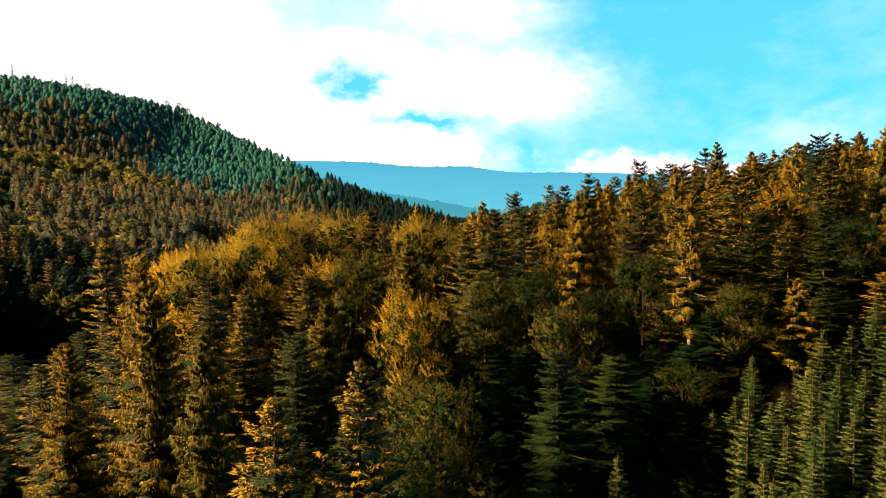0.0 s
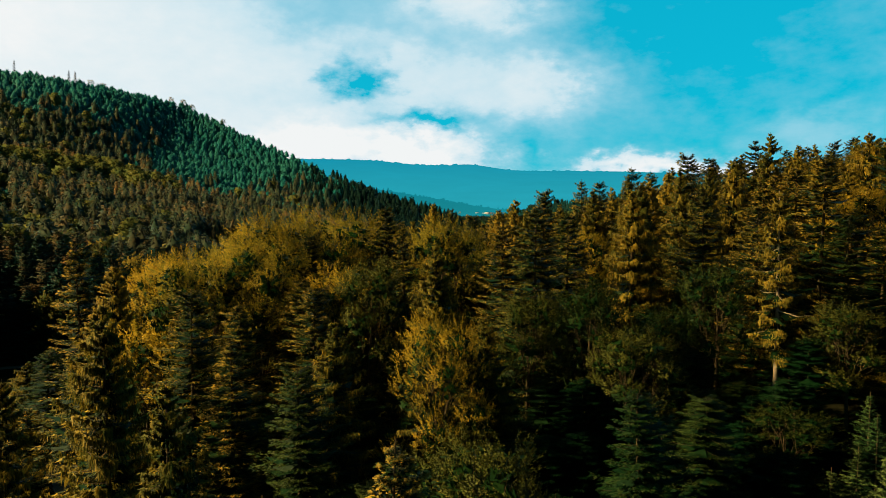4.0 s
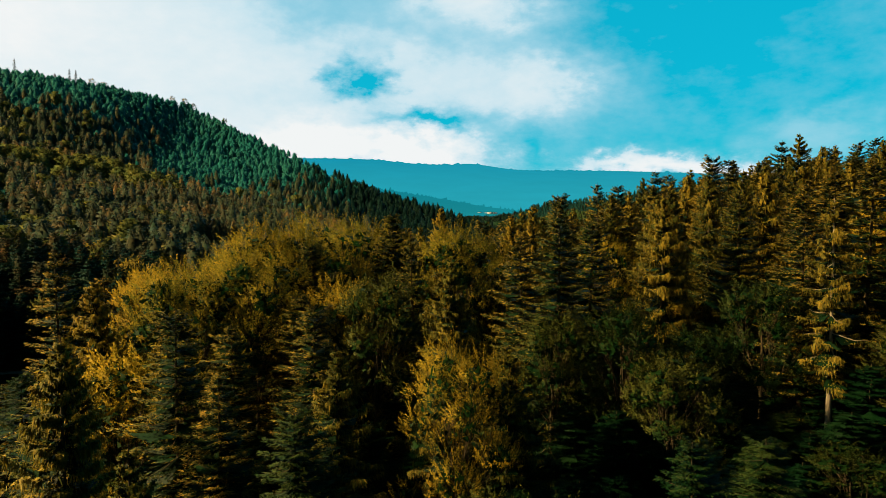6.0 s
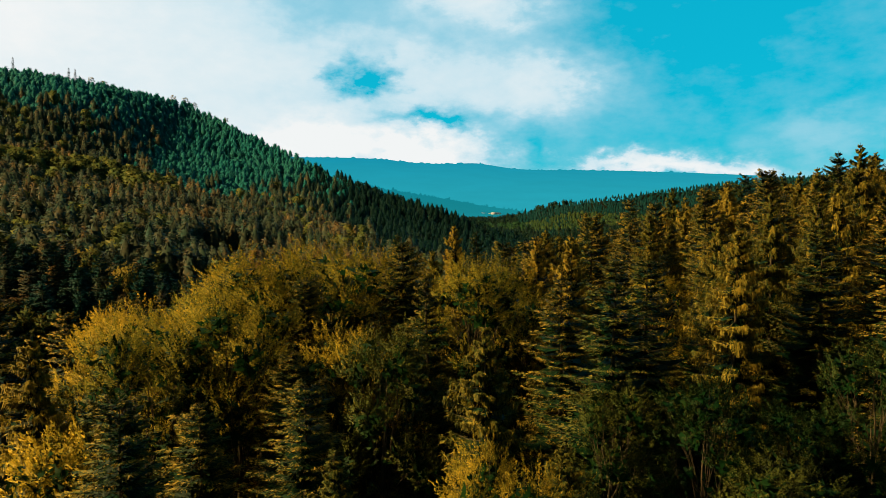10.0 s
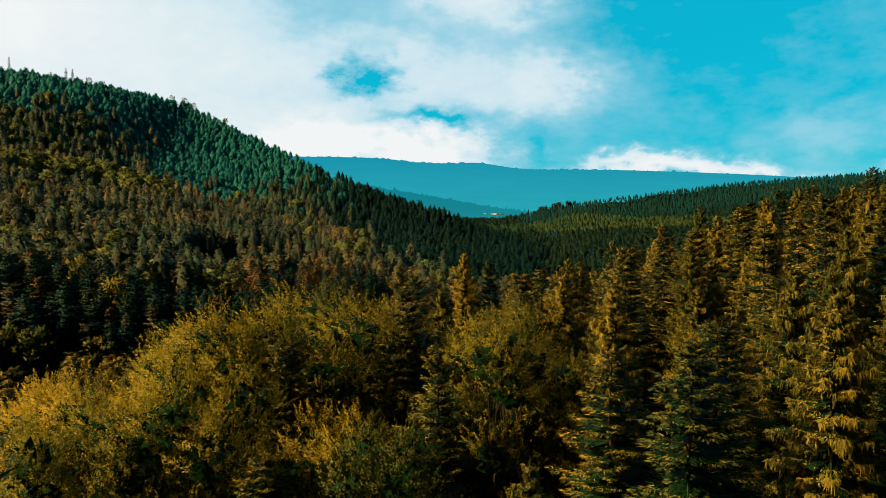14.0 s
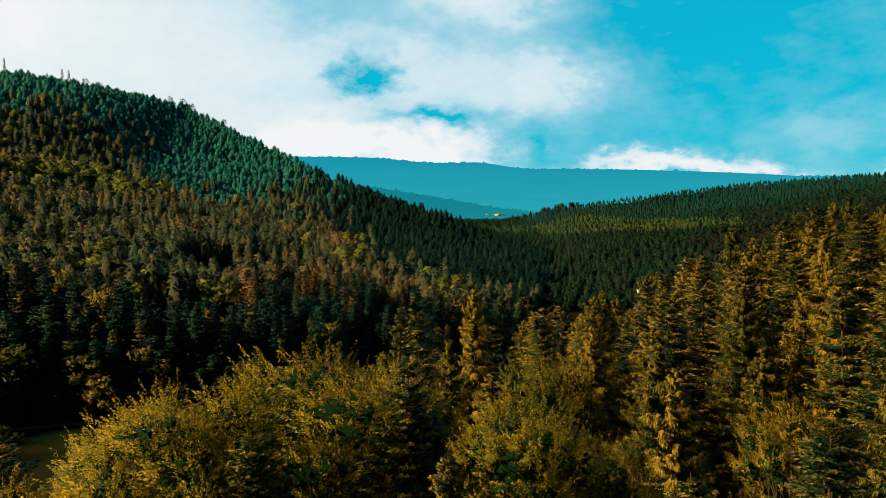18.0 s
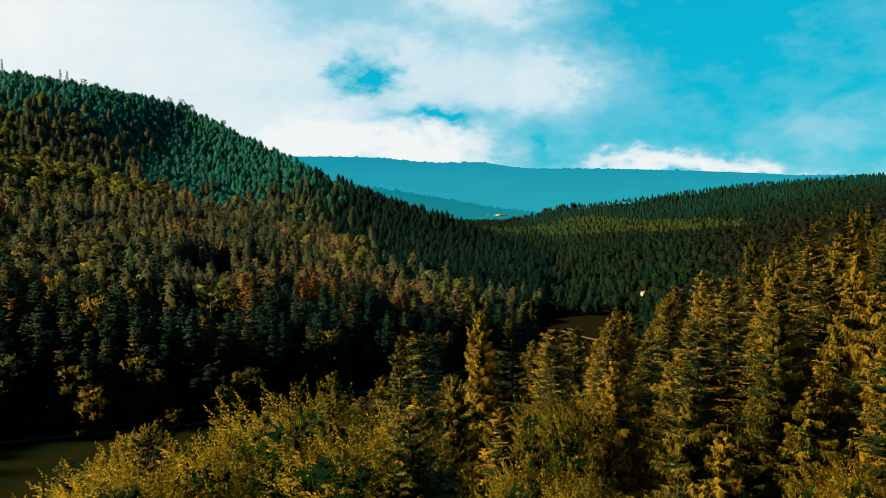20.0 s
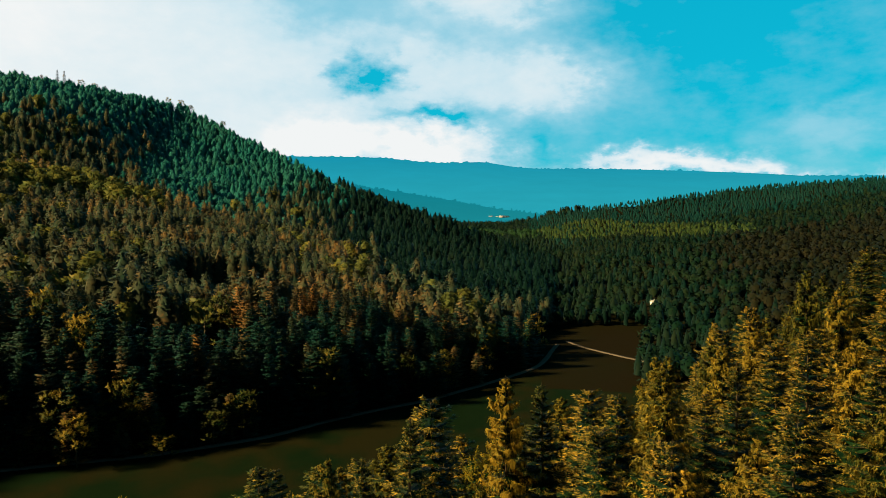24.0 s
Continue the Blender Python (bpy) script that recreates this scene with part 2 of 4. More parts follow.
# ================= the lie of the land =================


def to_line(x, y, pts):
    """Distance from (x, y) to a polyline of (x, y, z), and the line's z thereabouts, smoothly blended."""
    best, top, low = np.full(np.shape(x), 1e9), np.zeros(np.shape(x)), np.zeros(np.shape(x))
    for (ax, ay, azz), (bx, by, bz) in zip(pts, pts[1:]):
        dx, dy = bx - ax, by - ay
        s = np.clip(((x - ax) * dx + (y - ay) * dy) / (dx * dx + dy * dy), 0, 1)
        d = np.hypot(x - ax - s * dx, y - ay - s * dy)
        best = np.minimum(best, d)
        for k in np.linspace(0.05, 0.95, 8):
            w = math.hypot(dx, dy) / (np.hypot(x - ax - k * dx, y - ay - k * dy) + 12) ** 4
            top, low = top + w * (azz + k * (bz - azz)), low + w
    return best, top / low


def inside(x, y, pts):
    res = np.zeros(np.shape(x), bool)
    for (ax, ay, *_), (bx, by, *_) in zip(pts, pts[1:] + pts[:1]):
        res ^= ((ay > y) != (by > y)) & (x < (bx - ax) * (y - ay) / (by - ay + 1e-9) + ax)
    return res


LEFT_FOOT = [(-300, -60, 14), (-205, 150, 10), (-170, 214, 9), (-125, 244, 9), (-87, 258, 8), (-62, 273, 8), (-40, 296, 8), (-17, 316, 8), (16, 362, 9), (44, 432, 12),
             (62, 520, 17), (80, 640, 24)]
LEFT_CREST = [(-420, -60, 80), (-440, 160, 102), (-560, 420, 170), (-600, 690, 218), (-490, 770, 213), (-453, 806, 212), (-366, 932, 203), (-250, 860, 150), (-93, 751, 80), (0, 700, 52), (80, 640, 24)]
RIGHT_FOOT = [(150, 300, 10), (118, 395, 10), (108, 470, 14), (96, 560, 19), (92, 680, 26), (95, 820, 33), (90, 1150, 50)]
RIGHT_CREST = [(700, 300, 150), (640, 620, 128), (560, 860, 118), (380, 960, 104), (205, 940, 82), (140, 1040, 68), (90, 1150, 50)]


def spur(x, y):
    """The near ridge on which the camera's wood stands."""
    xs = np.clip(x, -60, 150)
    g = 38 + 0.17 * xs - (0.30 + 0.16 * np.clip((x - 2) / 8, 0, 1)) * np.clip(66 - y, 0, 40)
    g = g - 0.47 * np.clip(-48 - x, 0, 400)
    brow = np.where(x > -5, 131 + 0.72 * (x + 5), 131)
    return g - 0.46 * np.clip(y - brow, 0, 400)


def slope_between(x, y, foot, crest):
    df, zf = to_line(x, y, foot)
    dc, zc = to_line(x, y, crest)
    s = df / (df + dc + 1e-6)
    rise = zf + (zc - zf) * s
    inner = inside(x, y, foot + crest[::-1])
    back = np.where(dc < df, zc - 0.33 * dc, zf - 0.2 * df)
    return np.where(inner, rise, back)


def ground_z(x, y):
    x, y = np.asarray(x, float), np.asarray(y, float)
    floor = 8 + 0.046 * np.clip(y - 360, 0, 780)
    z = np.maximum(floor, spur(x, y))
    z = np.maximum(z, slope_between(x, y, LEFT_FOOT, LEFT_CREST))
    z = np.maximum(z, slope_between(x, y, RIGHT_FOOT, RIGHT_CREST))
    # unseen hump to the west, added to cast shade along the valley
    z = np.maximum(z, 96 * np.exp(-((0.94 * (x + 272) + 0.34 * (y - 168)) / 60) ** 2 / 2 - ((0.94 * (y - 168) - 0.34 * (x + 272)) / 42) ** 2 / 2))
    far = np.hypot(x, y)
    return np.where(far > 2200, np.minimum(z, 76 - (far - 2200) * 0.02), z)


def gz(x, y):
    return float(ground_z(x, y))


def mesh_of(name, verts, faces, mats, index=None, smooth=False, normals=None):
    me = bpy.data.meshes.new(name)
    verts = np.asarray(verts, np.float32)
    faces = np.asarray(faces, np.int32)
    n, k = faces.shape
    me.vertices.add(len(verts))
    me.vertices.foreach_set("co", verts.ravel())
    me.loops.add(n * k)
    me.loops.foreach_set("vertex_index", faces.ravel())
    me.polygons.add(n)
    me.polygons.foreach_set("loop_start", np.arange(0, n * k, k, dtype=np.int32))
    for m in mats:
        me.materials.append(m)
    if index is not None:
        me.polygons.foreach_set("material_index", np.asarray(index, np.int32))
    me.polygons.foreach_set("use_smooth", np.full(n, smooth or normals is not None))
    me.update(calc_edges=True)
    me.validate()
    if normals is not None:
        me.attributes.new("custom_normal", "FLOAT_VECTOR", "POINT").data.foreach_set("vector", np.asarray(normals, np.float32).ravel())
    return me


def unit(v):
    return v / (np.linalg.norm(v, axis=-1, keepdims=True) + 1e-9)


def faced(tris, out):
    """Triangles wound so that each one's front looks the way of its own outward direction."""
    turned = (np.cross(tris[:, 1] - tris[:, 0], tris[:, 2] - tris[:, 0]) * out).sum(1) < 0
    tris[turned] = tris[turned][:, ::-1]
    return tris


def part(name, me, parent, label=""):
    ob = new(name, me)
    ob.parent = parent
    return tagged(ob, label=label)


# the ground: one sheet from the wood to the horizon
rad = np.r_[0.001, np.geomspace(3, 4900, 210)]
ang = np.sort(np.r_[np.linspace(-48, 48, 250), np.linspace(50, 310, 90)]) * math.pi / 180
R, A = np.meshgrid(rad, ang, indexing="ij")
X, Y = R * np.sin(A), R * np.cos(A) + 60
Z = ground_z(X, Y)
bumps = np.array([noise.noise((x * 0.06, y * 0.06, 0)) for x, y in zip(X.ravel(), Y.ravel())]).reshape(X.shape)
flat = np.clip((Z - 8 - 0.046 * np.clip(Y - 360, 0, 780)) / 8, 0.12, 1)
Z = Z + bumps * 1.2 * flat
nr, na = X.shape
i, j = np.meshgrid(np.arange(nr - 1), np.arange(na), indexing="ij")
quads = np.stack([i * na + j, (i + 1) * na + j, (i + 1) * na + (j + 1) % na, i * na + (j + 1) % na], -1).reshape(-1, 4)
cx, cy, cz = (v.ravel()[quads].mean(1) for v in (X, Y, Z))
# valley floor: brown meadow to the east, shade-coloured grass elsewhere
valley = (cz < 8 + 0.046 * np.clip(cy - 360, 0, 780) + 1.6) & (cy > 150) & (cy < 560)
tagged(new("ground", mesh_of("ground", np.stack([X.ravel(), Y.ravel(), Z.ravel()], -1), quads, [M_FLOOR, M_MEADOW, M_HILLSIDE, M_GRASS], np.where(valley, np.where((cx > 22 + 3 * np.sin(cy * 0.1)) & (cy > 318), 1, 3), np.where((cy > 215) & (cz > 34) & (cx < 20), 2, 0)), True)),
       "wooded hills and valley floor of dark soil and brown grass", "ground", kind="structure")


def strip(name, pts, width, mat, label, lift=0.25):
    """A track laid on the ground along a line."""
    pts = np.array(pts, float)
    s = np.r_[0, np.cumsum(np.hypot(*np.diff(pts, axis=0).T))]
    u = np.linspace(0, s[-1], int(s[-1] / 3) + 2)
    x, y = np.interp(u, s, pts[:, 0]), np.interp(u, s, pts[:, 1])
    for _ in range(6):
        x[1:-1], y[1:-1] = (x[:-2] + x[1:-1] * 2 + x[2:]) / 4, (y[:-2] + y[1:-1] * 2 + y[2:]) / 4
    tx, ty = np.gradient(x), np.gradient(y)
    ln = np.hypot(tx, ty)
    nx, ny = -ty / ln, tx / ln
    verts = []
    for k, off in enumerate((-0.5, -0.42, 0.42, 0.5)):
        wob = width * off * (1 + 0.12 * np.sin(u * 0.21 + k) + 0.08 * np.sin(u * 0.83))
        px, py = x + nx * wob, y + ny * wob
        verts.append(np.stack([px, py, ground_z(px, py) + (lift if k in (1, 2) else lift - 0.3)], -1))
    n = len(u)
    verts = np.concatenate(verts)
    faces = [(a * n + b, a * n + b + 1, (a + 1) * n + b + 1, (a + 1) * n + b) for a in range(3) for b in range(n - 1)]
    return tagged(new(name, mesh_of(name, verts, faces, [mat], smooth=True)), label, "track", kind="structure")


strip("road", [(-180, 200), (-150, 226), (-125, 236), (-106, 242), (-87, 249), (-62, 264), (-53, 275), (-40, 286), (-17, 303), (10, 332), (26, 352), (40, 392)], 2.2, M_TRACK,
      "pale gravel forest road along the valley floor", 0.45)
strip("field_track", [(46, 398), (52, 386), (64, 373), (82, 356)], 1.7, M_TRACK, "pale farm track across a brown meadow", 0.45)


def ridge(name, crest, foot_y, foot_z, mat, label, tooth=0.0, seed=0):
    """A far ridge with its front slope, its crest ragged with trees."""
    r = np.random.default_rng(seed)
    crest = np.array(crest, float)
    xs = np.linspace(crest[0, 0], crest[-1, 0], 900)
    cy_, cz_ = np.interp(xs, crest[:, 0], crest[:, 1]), np.interp(xs, crest[:, 0], crest[:, 2])
    cz_ = np.convolve(np.pad(cz_, 14, mode="edge"), np.hanning(29) / np.hanning(29).sum(), "valid")
    rows = []
    for k, s in enumerate(np.linspace(0, 1, 12)):
        ss = 1 - (1 - s) ** 1.4
        wave = np.array([noise.noise((x * 0.004, s * 3, seed)) for x in xs]) * 26 * math.sin(s * math.pi)
        rows.append(np.stack([xs, foot_y + (cy_ - foot_y) * s + wave, foot_z + (cz_ - foot_z) * ss + wave * 0.5], -1))
    woods = np.abs(np.convolve(r.normal(size=900), np.ones(3) / 3, "same")) * tooth
    rows.append(np.stack([xs, cy_ + 4, cz_ + woods], -1))
    rows.append(np.stack([xs, cy_ + 160, cz_ - 120], -1))
    n = len(xs)
    verts = np.concatenate(rows)
    faces = [(a * n + b, a * n + b + 1, (a + 1) * n + b + 1, (a + 1) * n + b) for a in range(len(rows) - 1) for b in range(n - 1)]
    return tagged(new(name, mesh_of(name, verts, faces, [mat], smooth=True)), label, "backdrop", kind="structure")


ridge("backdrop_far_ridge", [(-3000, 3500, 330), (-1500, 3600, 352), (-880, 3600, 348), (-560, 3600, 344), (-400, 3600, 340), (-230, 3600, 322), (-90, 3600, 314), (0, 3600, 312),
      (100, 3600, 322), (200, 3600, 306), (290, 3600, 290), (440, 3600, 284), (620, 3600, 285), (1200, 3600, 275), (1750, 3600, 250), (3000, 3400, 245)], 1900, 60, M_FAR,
      "far wooded ridge, blue morning haze put into its glow", 7.0, 2)
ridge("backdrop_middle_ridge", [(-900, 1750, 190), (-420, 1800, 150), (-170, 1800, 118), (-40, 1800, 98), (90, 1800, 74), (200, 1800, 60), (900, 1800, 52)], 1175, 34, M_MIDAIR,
      "low wooded slope behind the valley, blue haze put into its glow", 6.0, 5)

# ================= tree shapes =================


def trunk_mesh(name, h, r, mat, seed, sides=8, lean=0.25, limbs=None):
    """A tapered, slightly bent trunk with a flared foot, and its limbs."""
    rg = np.random.default_rng(seed)
    t = np.linspace(0, 1, 9)
    bend = np.cumsum(rg.normal(size=(9, 2)) * lean * 0.25, 0) * t[:, None]
    bend -= bend[-1] * t[:, None]
    a = np.arange(sides) * 2 * math.pi / sides
    v, f = [], []
    for k, s in enumerate(t):
        rr = r * (1 - s) ** 0.85 + 0.015 + r * 0.5 * math.exp(-s * 40)
        v += [(bend[k, 0] + rr * math.cos(q), bend[k, 1] + rr * math.sin(q), s * h - (0.8 if k == 0 else 0)) for q in a]
    for k in range(8):
        for q in range(sides):
            f.append((k * sides + q, k * sides + (q + 1) % sides, (k + 1) * sides + (q + 1) % sides, (k + 1) * sides + q))
    if limbs is not None:
        f = np.concatenate([np.array(f), limbs[1] + len(v)])
        v = np.concatenate([np.array(v), limbs[0]])
    return solid_of(name, v, f, mat)


def solid_of(name, v, f, mat):
    """A smooth mesh of quads, in which a quad that names a corner twice is a triangle."""
    me = bpy.data.meshes.new(name)
    faces = [(a, b, c) if c == d else (a, b, c, d) for a, b, c, d in np.asarray(f).tolist()]
    me.from_pydata(np.asarray(v).tolist(), [], faces)
    me.materials.append(mat)
    me.polygons.foreach_set("use_smooth", np.full(len(faces), True))
    me.update()
    return me


def branches(rg, h, base, top, levels, per, radius, power, droop, lift, blunt=0.0, ragged=0.14, loose=0.26):
    """Starts, headings, lengths, droop and lift of the branches of a conifer, in whorls."""
    count = levels * per
    level = np.repeat(np.arange(levels), per)
    u = 1 - (1 - np.clip((level + rg.normal(size=count) * loose + 0.2) / levels, 0, 0.985)) ** 1.22
    z = base + (top - base) * u
    prof = (1 - u * (1 - blunt)) ** power * (0.80 + 0.20 * np.minimum(u / 0.2, 1))
    bough = rg.uniform(0.60, 1.14, count) * np.repeat(rg.uniform(1 - ragged, 1 + 0.7 * ragged, levels), per)
    length = np.maximum(radius * prof * bough, 0.25)
    head = level * 0.9 + (np.arange(count) % per) * 2 * math.pi / per + rg.normal(size=count) * 0.3
    length = length * (1 + 0.16 * np.sin(head + rg.uniform(0, 6.28)) + 0.10 * np.sin(2 * head + rg.uniform(0, 6.28)))
    tip = np.clip((u - 0.84) / 0.16, 0, 1)
    length = np.maximum(length, tip * (0.25 + 0.95 * radius * (1 - u)))
    sag = droop * (1 - u) ** 0.6 - 0.30 * np.clip(u - 0.82, 0, 1) * 4 + rg.normal(size=count) * 0.06
    return z, head, length, sag, lift * rg.uniform(0.6, 1.3, count)


def on_branch(b, s):
    z, head, length, sag, lift = b
    out = s * length
    return np.stack([np.cos(head) * out, np.sin(head) * out, z + length * (-sag * s + lift * s * s)], -1)


def limb_shape(b, thick=0.05):
    """Tapered three-sided limbs, one to a branch."""
    z, head, length, sag, lift = b
    p = [on_branch(b, s) for s in (0.0, 0.5, 0.95)]
    side = np.stack([-np.sin(head), np.cos(head), 0 * head], -1)
    up = np.array([0, 0, 1.0])
    w = (thick * (0.3 + length / length.max()))[:, None]
    ring = []
    for q, k in ((p[0], 1.0), (p[1], 0.6)):
        ring += [q + side * w * k, q - side * w * k * 0.5 + up * w * k * 0.8, q - side * w * k * 0.5 - up * w * k * 0.8]
    v = np.stack(ring + [p[2]], 1).reshape(-1, 3)
    o = (np.arange(len(z)) * 7)[:, None]
    pat = [(0, 1, 4, 3), (1, 2, 5, 4), (2, 0, 3, 5), (3, 4, 6, 6), (4, 5, 6, 6), (5, 3, 6, 6)]
    return v, np.concatenate([o + np.array([t]) for t in pat])


def needle_mesh(name, b, mat, rg, tip_mat=None, n=60, leaf=0.45, width=0.07, fan=0.34, hang=0.15, curtain=0, curtain_len=0.5):
    """Flat fans of twigs, one to a branch, thicker towards its rim, with hanging twigs below where the sort has them."""
    z, head, length, sag, lift = b
    m = len(z)
    up = np.array([0, 0, 1.0])
    fwd = np.stack([np.cos(head), np.sin(head), 0 * head], -1)
    side = np.stack([-np.sin(head), np.cos(head), 0 * head], -1)
    tris, tone, outs = [], [], []
    short = np.minimum(length / 1.5, 1.0)
    for k in range(n + curtain):
        falls = k >= n
        s = 0.10 + 0.92 * rg.uniform(0, 1, m) ** (0.9 if falls else 0.72)
        t = rg.uniform(-1, 1, m)
        half = fan * length * np.sqrt(s) * np.clip(1.10 - s, 0.04, 1) * 1.9
        p = on_branch(b, s) + side * (t * half * (0.8 if falls else 1))[:, None] - up * (hang * half * t * t)[:, None] + rg.normal(size=(m, 3)) * 0.04
        if falls:
            d = unit(np.array([0, 0, -1.0]) + fwd * rg.uniform(-0.1, 0.45, (m, 1)) + rg.normal(size=(m, 3)) * 0.16)
            w = unit(np.cross(d, fwd + rg.normal(size=(m, 3)) * 0.6))
            ln, wd = curtain_len * short * rg.uniform(0.4, 1.3, m), width * 0.8
            o = fwd * 0.7 + up * 0.55
        else:
            d = unit(fwd * rg.uniform(0.5, 1.0, (m, 1)) + side * (t * 0.85 + rg.normal(size=m) * 0.25)[:, None] + up * (rg.normal(size=m) * 0.16 - hang * 0.6)[:, None])
            w = unit(np.cross(d, up + rg.normal(size=(m, 3)) * 0.45))
            ln, wd = leaf * short * rg.uniform(0.6, 1.3, m), width * rg.uniform(0.6, 1.3, m)[:, None]
            o = up * 0.70 + fwd * 0.60 + side * (t * 0.3)[:, None]
        tri = np.stack([p - w * wd, p + w * wd, p + d * ln[:, None]], 1)
        o = unit(o + rg.normal(size=(m, 3)) * 0.22)
        tris.append(faced(tri, o)), outs.append(o)
        # rim twigs take the lit tone, inner twigs the shaded one
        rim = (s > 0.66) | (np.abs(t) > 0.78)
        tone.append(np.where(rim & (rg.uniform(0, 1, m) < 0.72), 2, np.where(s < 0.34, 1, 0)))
    # opaque dark plates that paint shade into the inner bough
    for sgn in (-1, 1):
        a, c, e = (on_branch(b, np.full(m, q)) for q in (0.02, 0.42, 0.74))
        wide = (0.21 * length * rg.uniform(0.7, 1.2, m))[:, None]
        flank = c + side * sgn * wide - up * 0.08 - up * wide * 0.3
        o = unit(up + fwd)
        for tri in (np.stack([a - up * 0.06, c - up * 0.06, flank], 1), np.stack([c - up * 0.06, e - up * 0.06, flank], 1)):
            tris.append(faced(tri, o)), outs.append(o), tone.append(np.ones(m, int))
    v = np.concatenate(tris).reshape(-1, 3)
    nor = np.repeat(np.concatenate(outs), 3, 0)
    return mesh_of(name, v, np.arange(len(v)).reshape(-1, 3), [mat, M_SHADE_NEEDLE, tip_mat or mat], np.concatenate(tone), normals=nor)


def leaf_tris(rg, anchor, heading, outward, length, per, size, spread):
    """Leaves set round shoots, each a narrow blade that faces out of the crown."""
    m = len(anchor)
    out, face = [], []
    side = np.cross(heading, rg.normal(size=(m, 3)))
    side /= np.linalg.norm(side, axis=1, keepdims=True) + 1e-9
    other = np.cross(heading, side)
    for k in range(per):
        s = (k + rg.uniform(0, 1, m)) / per
        a = rg.uniform(0, 2 * math.pi, m)
        rad_ = side * np.cos(a)[:, None] + other * np.sin(a)[:, None]
        p = anchor + heading * (length * s)[:, None] + rad_ * (spread * (1.1 - s) * rg.uniform(0.1, 1, m))[:, None]
        d = heading * rg.uniform(0.6, 1.0, (m, 1)) + rad_ * rg.uniform(0.1, 0.65, (m, 1)) + rg.normal(size=(m, 3)) * 0.16
        d /= np.linalg.norm(d, axis=1, keepdims=True)
        w = np.cross(d, outward + rg.normal(size=(m, 3)) * 0.42)
        w /= np.linalg.norm(w, axis=1, keepdims=True) + 1e-9
        sz = (size * rg.uniform(0.6, 1.4, m))[:, None]
        o = unit(unit(outward) + np.array([0, 0, 0.12]) + rad_ * 0.25 + rg.normal(size=(m, 3)) * 0.16)
        out.append(faced(np.stack([p + w * sz * 0.34, p + d * sz, p - w * sz * 0.34], 1), o)), face.append(o)
    return np.concatenate(out), np.concatenate(face)


def fir_tree(seed, h=22.0, r=5.0, base=0.14, levels=32, per=7, n=110, flat_top=0.0, mat=None, label="dark green fir with level boughs, sunlit at its crown",
             group="firs of the near wood", leaf=0.28, width=0.048, name="fir_tree"):
    rg = np.random.default_rng(seed)
    tree = tagged(new(name), label, "tree", group)
    b = branches(rg, h, h * base, h * 0.985, levels, per, r, 0.60, 0.24, 0.30, flat_top)
    part("trunk", trunk_mesh("fir_trunk", h, 0.26, M_BARK, seed, limbs=limb_shape([q[::2] for q in b]) if levels > 22 else None), tree)
    part("crown", needle_mesh("fir_crown", b, mat or M_FIR, rg, None if mat else M_TIP, n, leaf, width, 0.36, 0.10), tree)
    return tree


def spruce_tree(seed, h=22.0, r=3.9, base=0.10, levels=30, per=6, n=50, curtain=110, label="golden brown spruce with drooping boughs and hanging twigs", bare=False,
                group="spruces of the near wood", mat=None, leaf=0.27, width=0.046):
    rg = np.random.default_rng(seed)
    tree = tagged(new("spruce_tree"), label, "tree", group)
    b = branches(rg, h, h * base, h * 0.985, levels, per, r, 0.66, 0.46, 0.40, ragged=0.3, loose=0.5)
    part("trunk", trunk_mesh("spruce_trunk", h, 0.24, M_PALE if bare else M_BARK, seed, limbs=limb_shape([q[::2] for q in b]) if levels != 24 else None), tree)
    part("crown", needle_mesh("spruce_crown", b, mat or M_SPRUCE, rg, M_GOLD, n, leaf, width, 0.26, 0.45, curtain, 2.0 * leaf), tree)
    return tree


def young_fir(seed, h=9.0, label="young bright green fir with an upright leader"):
    rg = np.random.default_rng(seed)
    tree = tagged(new("young_fir"), label, "tree", "young firs of the plantation")
    b = branches(rg, h, 0.3, h * 0.95, 20, 6, 3.0, 0.92, 0.02, 0.20, loose=0.12)
    part("trunk", trunk_mesh("young_trunk", h, 0.10, M_BARK, seed, 6, 0.05), tree)
    part("crown", needle_mesh("young_crown", b, M_YOUNG, rg, None, 46, 0.24, 0.036, 0.30, -0.05), tree)
    return tree


